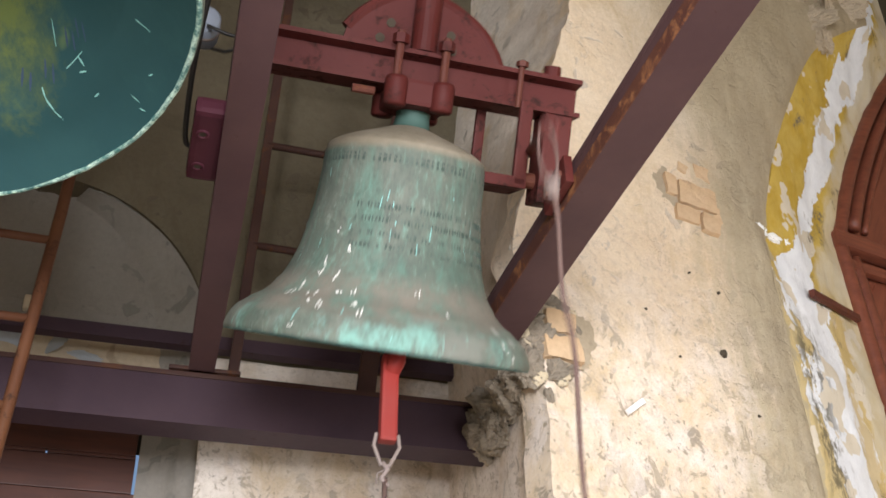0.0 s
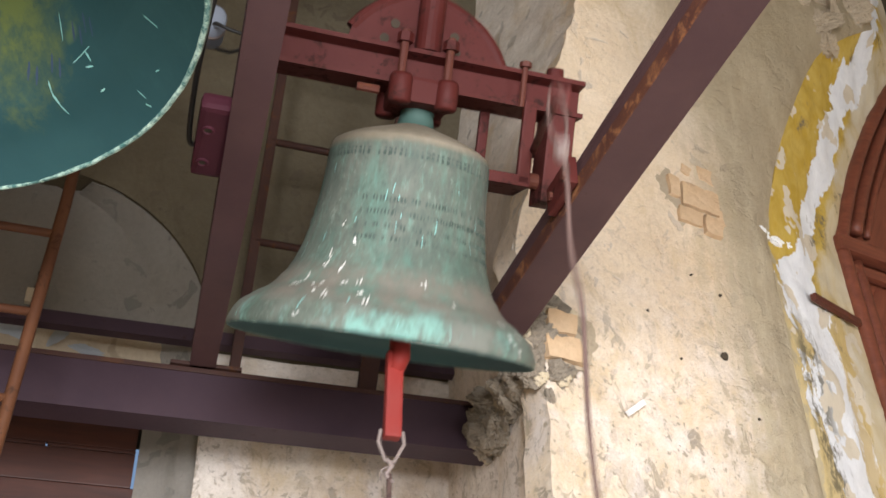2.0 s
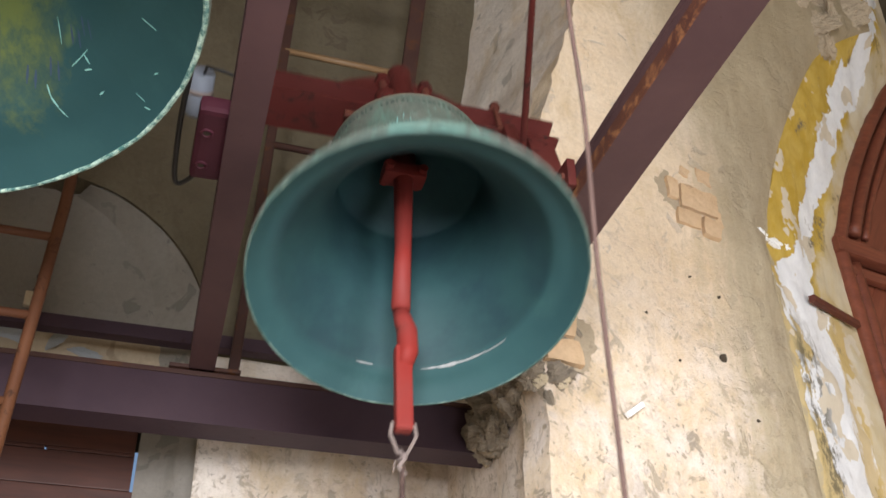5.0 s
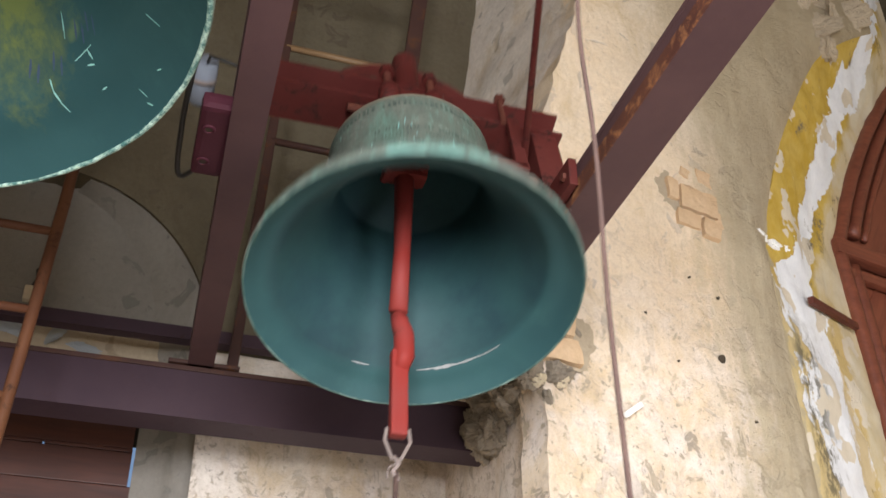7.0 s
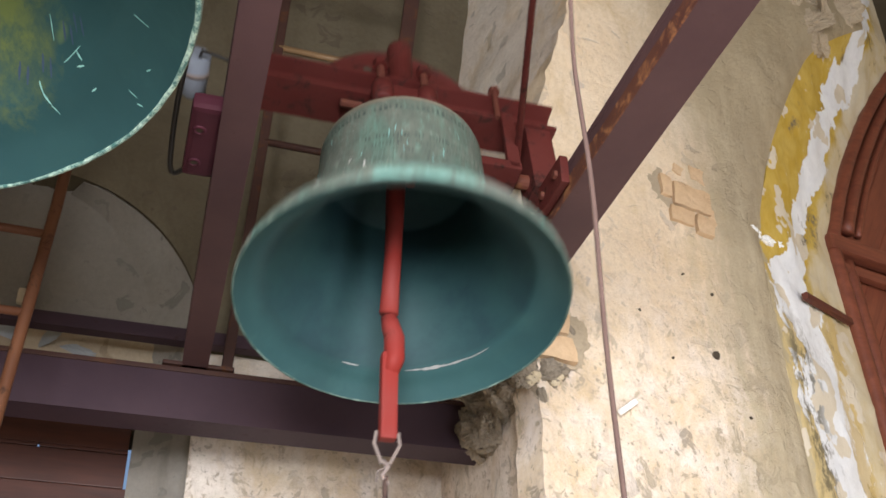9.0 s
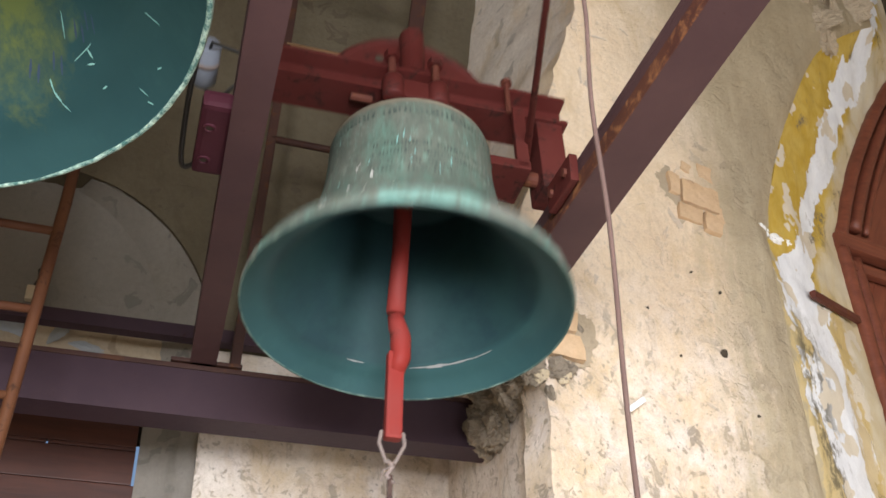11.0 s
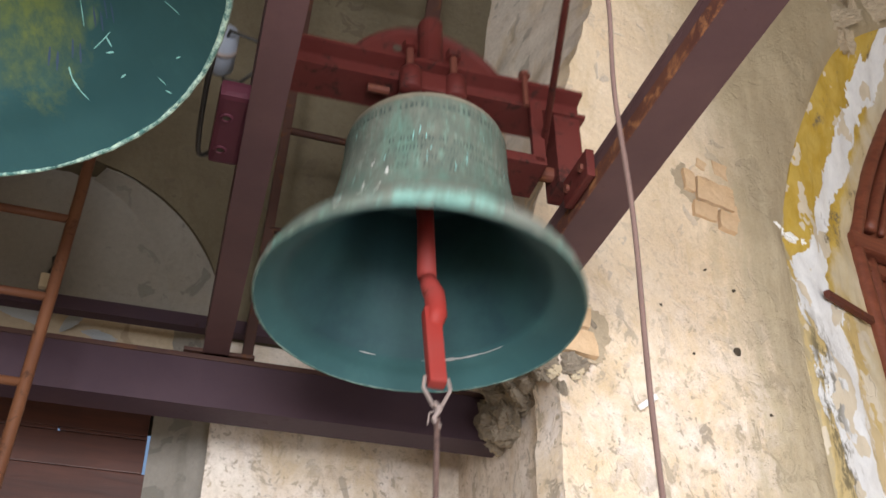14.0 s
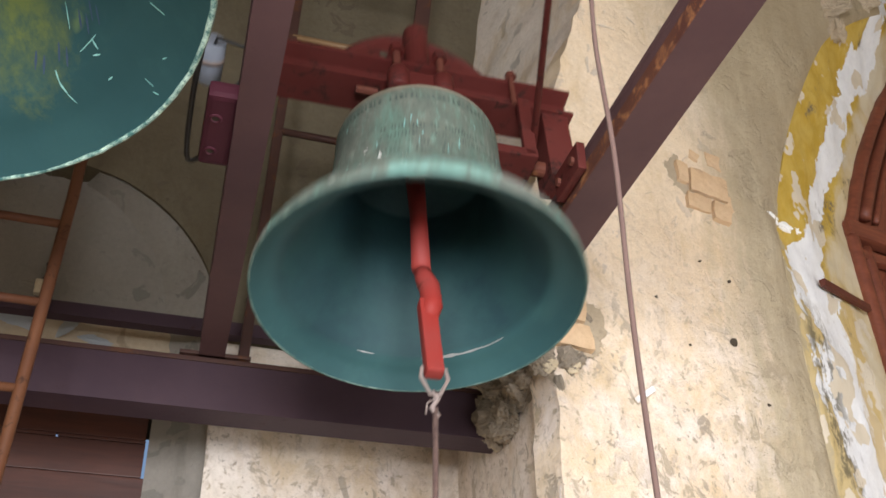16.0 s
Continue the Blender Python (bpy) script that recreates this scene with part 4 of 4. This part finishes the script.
def build_masonry():
    m = thing("broken_masonry", (0, 0, 0), "broken grey mortar and rubble round the beam pocket", "masonry")
    for i in range(15):
        u = i / 14
        z = 3.02 + 0.13 * u + random.uniform(-0.02, 0.05)
        lump("rubble", (1.085 + 0.03 * u + random.uniform(-0.012, 0.008), 3.13 - 0.4 * u, z), (random.uniform(0.04, 0.06), random.uniform(0.06, 0.09), random.uniform(0.05, 0.08)), RUBBLE, m, i * 1.7)
    for i, (s, z) in enumerate(((-0.03, 3.05), (0.0, 3.0), (-0.06, 3.12), (-0.07, 3.2), (-0.03, 3.24), (0.02, 3.1), (0.05, 3.07), (0.03, 3.33), (-0.02, 3.3), (-0.06, 3.28), (0.06, 3.31), (0.06, 3.21), (0.02, 3.21), (0.118, 3.18), (0.12, 3.25), (0.1, 3.305))):
        p = PIER @ Vector((s, 0.0, z))
        lump("rubble", p, (random.uniform(0.014, 0.03), 0.014, random.uniform(0.012, 0.028)), RUBBLE if i % 3 else CREAM, m, 50 + i)
    for i, (u, z, a) in enumerate(((-0.05, 3.08, 0.05), (-0.02, 3.14, 0.05), (-0.05, 3.2, 0.048), (0.03, 3.085, 0.046), (0.075, 3.095, 0.036), (-0.03, 3.26, 0.04))):
        lump("rubble", PIER @ Vector((u, 0.02, z)), (a, 0.034, a * 0.9), RUBBLE, m, 90 + i * 2.3)
    w = thing("bare_bricks", PIER, "pale orange bricks bared where plaster fell", "bricks")
    for lo, hi, t in (((0.0, -0.018, 3.22), (0.105, 0.05, 3.29), 4), ((-0.015, -0.022, 3.125), (0.115, 0.05, 3.2), -3),
                      ((0.62, -0.022, 3.89), (0.79, 0.05, 3.99), 3), ((0.57, -0.017, 3.92), (0.612, 0.05, 4.01), 4), ((0.6, -0.017, 3.815), (0.7, 0.05, 3.88), 5),
                      ((0.708, -0.024, 3.79), (0.785, 0.05, 3.868), 3), ((0.715, -0.015, 4.03), (0.785, 0.05, 4.095), 2), ((0.64, -0.012, 4.04), (0.685, 0.05, 4.085), 20), ((0.78, -0.012, 3.86), (0.81, 0.05, 3.92), 0)):
        rough_brick(w, (lo[0], lo[1] - 0.005, lo[2]), hi, BRICK, t)
    for i, (u, v, a, b) in enumerate(((0.66, 3.92, 0.15, 0.11), (0.74, 3.86, 0.08, 0.08), (0.72, 4.06, 0.07, 0.06), (0.05, 3.21, 0.1, 0.11))):
        lump("mortar_bed", (u, 0.006, v), (a, 0.008, b), MORTAR, w, 20 + i * 3).matrix_basis = Matrix.Translation((u, 0.0, v))
    c = thing("plaster_chip", PIER, "fresh white plaster chip stuck to the wall", "plaster chip")
    part("chip", boxed((-0.04, -0.006, -0.009), (0.04, 0.012, 0.009), 0.003), CHIP, c).matrix_basis = pose(0.31, -0.008, 3.03, 0, -38, 0)
    h = thing("wall_holes", PIER, "small dark holes and nail pits in the plaster", "wall holes")
    for s, z, r in ((0.714, 3.307, 0.013), (0.404, 3.396, 0.009), (0.52, 3.25, 0.005), (0.74, 3.55, 0.006), (0.82, 3.1, 0.006), (0.62, 3.6, 0.004), (0.55, 4.35, 0.006), (0.66, 4.5, 0.005)):
        # each pit is a small dark lump, the hole's shade put in its colour
        o = lump("pit", (s, -0.003, z), (r, 0.006, r), DARKHOLE, h, s * 30)
    k = thing("loose_stonework", (0, 0, 0), "crumbling stones bared above the arch shoulder", "stonework")
    for u, z, a in ((1.66, 5.31, 0.11), (1.8, 5.42, 0.1), (1.58, 5.42, 0.06), (1.93, 5.5, 0.09), (1.72, 5.2, 0.06), (1.7, 5.5, 0.08)):
        lump("stone", PIER @ Vector((u, 0.02, z)), (a, 0.035, a * 0.9), MORTAR, k, u * 9)
    e = thing("broken_impost", (0, 0, 0), "crumbled white plaster ledge at the arch springing", "plaster ledge")
    for u, y, z, a in ((1.06, 0.05, 3.945, 0.06), (1.15, 0.075, 3.94, 0.055), (1.22, 0.1, 3.955, 0.035)):
        lump("ledge", PIER @ Vector((u, y, z)), (a, 0.022, 0.022), CHIP, e, u * 5)
    q = thing("plaster_patch", (0, 3.7, 0), "pale blue-grey plaster patch behind the thin beam", "plaster patch")
    for i, (x, z, a, b) in enumerate(((-0.47, 3.525, 0.11, 0.036), (-0.35, 3.5, 0.11, 0.034), (-0.24, 3.475, 0.07, 0.022))):
        lump("flake", (x, 0.004, z), (a, 0.006, b), CHIP2, q, 7 + i)
    n = thing("wall_hook", (-0.44, 3.7, 3.72), "small black iron hook in the wall", "hook")
    part("hook", tubed([(0, 0, -0.03), (0.012, -0.01, 0.0), (0.004, -0.02, 0.03), (0.012, -0.02, 0.045)], [0.012, 0.01, 0.008, 0.004], 8), CABLE, n)
    part("wedge", boxed((-0.03, -0.01, -0.09), (0.02, 0.03, -0.03), 0.008), CREAM, n)


build_masonry()


# ---- ropes ----
def build_ropes():
    r = thing("bell_rope", PIVOT, "brown hemp bell rope looped through the lever ring", "rope")
    loop = [(0.017 * math.sin(a), 0.0, -0.055 + 0.065 * math.cos(a)) for a in [k * math.tau / 24 for k in range(24)]]
    part("loop", tubed(loop, 0.003, 7, True), ROPE, r, smooth=True)
    lump("knot", (0.002, 0, -0.13), (0.014, 0.014, 0.015), WIRE, r, 3.0)
    part("cord", tubed(smooth_curve([(0.003, 0, -0.13), (0.006, 0, -0.2), (0.002, 0.003, -0.33), (0.009, -0.003, -0.45), (0.004, 0.004, -0.65), (0.007, -0.004, -0.9), (0.003, 0, -1.2), (0.006, 0, -1.6), (0.004, 0, -2.3)], 6), 0.0042, 8), ROPE, r, smooth=True)
    c = thing("clapper_rope", PIVOT, "brown cord tied to the clapper shackle", "rope")
    part("knot", tubed([(-0.008, 0, 0.006), (0.006, 0, -0.01), (-0.008, 0, -0.03), (0.006, 0, -0.05)], 0.006, 7), WIRE, c, smooth=True)
    part("wire_end", tubed([(0.0, 0, -0.01), (-0.018, 0, -0.02), (-0.02, 0, -0.045)], 0.0018, 5), WIRE, c)
    part("cord", tubed([(0, 0, -0.03), (-0.002, 0, -0.4), (0.0, 0, -1.4)], 0.0065, 8), ROPE, c, smooth=True)
    return r, c


bell_rope, clapper_rope = build_ropes()


def build_cable():
    c = thing("hanging_cable", (0, 0, 3.24), "black slack cable feeding the purple-red box", "cable")
    part("cord", tubed(smooth_curve([(0.0, 1.7, 0.06), (-0.016, 1.918, 0.0), (-0.022, 2.081, 0.0), (-0.019, 2.275, 0.0), (-0.007, 2.327, 0.0), (0.021, 2.296, 0.0), (0.055, 2.22, 0.005)], 6), 0.0065, 8), CABLE, c, smooth=True)
    return c


hanging_cable = build_cable()


# clapper beat over one swing: share of the period, lean towards the mouth, sideways lean
BEAT = ((0.0, 13.5, -0.2), (0.03, 15.5, 0.0), (0.06, 14.7, -0.1), (0.1, 12.9, -0.3), (0.13, 9.8, -0.4), (0.15, 7.4, -0.4), (0.19, 2.0, -0.5), (0.22, -0.6, -0.8), (0.26, -1.9, -1.8), (0.3, -2.0, -2.4),
        (0.4, -1.8, -2.5), (0.5, -2.2, -3.0), (0.55, -2.4, -3.0), (0.6, -1.3, -2.4), (0.64, 0.5, -1.6), (0.665, 2.2, -1.3), (0.705, 7.8, -0.6), (0.745, 12.4, -0.5), (0.77, 14.3, -0.2), (0.8, 16.4, -0.2),
        (0.85, 16.0, -0.2), (0.875, 14.6, 0.0), (0.905, 9.6, 0.0), (0.935, 7.9, -0.1), (0.96, 9.2, -0.2), (1.0, 13.5, -0.2))


def motions():
    T, N = 1.957, 0.765
    share = [b[0] for b in BEAT]
    rows_b, rows_c, rows_r, rows_k, rows_l = [], [], [], [], []
    for i in range(241):
        t = i / 15
        a = math.tau * (t - N) / T
        th = 1.0 + 38.6 * math.cos(a)
        beat = (t - 0.75) / T % 1.0
        ph, lean = np.interp(beat, share, [b[1] for b in BEAT]), np.interp(beat, share, [b[2] for b in BEAT])
        swing, hang = pose(*PIVOT, -th, 0, 0), pose(0, 0, 0, th - ph, -0.65 - lean, 0)
        rows_b.append((t, swing))
        rows_c.append((t, hang))
        drift = -0.018 * (1 - ((th - 1.0) / 38.6) ** 2)
        rows_r.append((t, Matrix.Translation(swing @ Vector(LEVER[-1]) + Vector((drift, 0, 0))) @ pose(0, 0, 0, 2 * math.sin(a), -0.6 - 0.8 * math.sin(a), 0)))
        rows_l.append((t, Matrix.Translation((0.0004 * (40 - th), -0.0028 * (40 - th), 3.24 + 0.0004 * (40 - th)))))
        rows_k.append((t, Matrix.Translation(swing @ hang @ Vector((-0.012, 0, -0.845)))))
    walk(church_bell, rows_b)
    walk(clapper, rows_c)
    walk(bell_rope, rows_r)
    walk(clapper_rope, rows_k)
    walk(hanging_cable, rows_l)


motions()
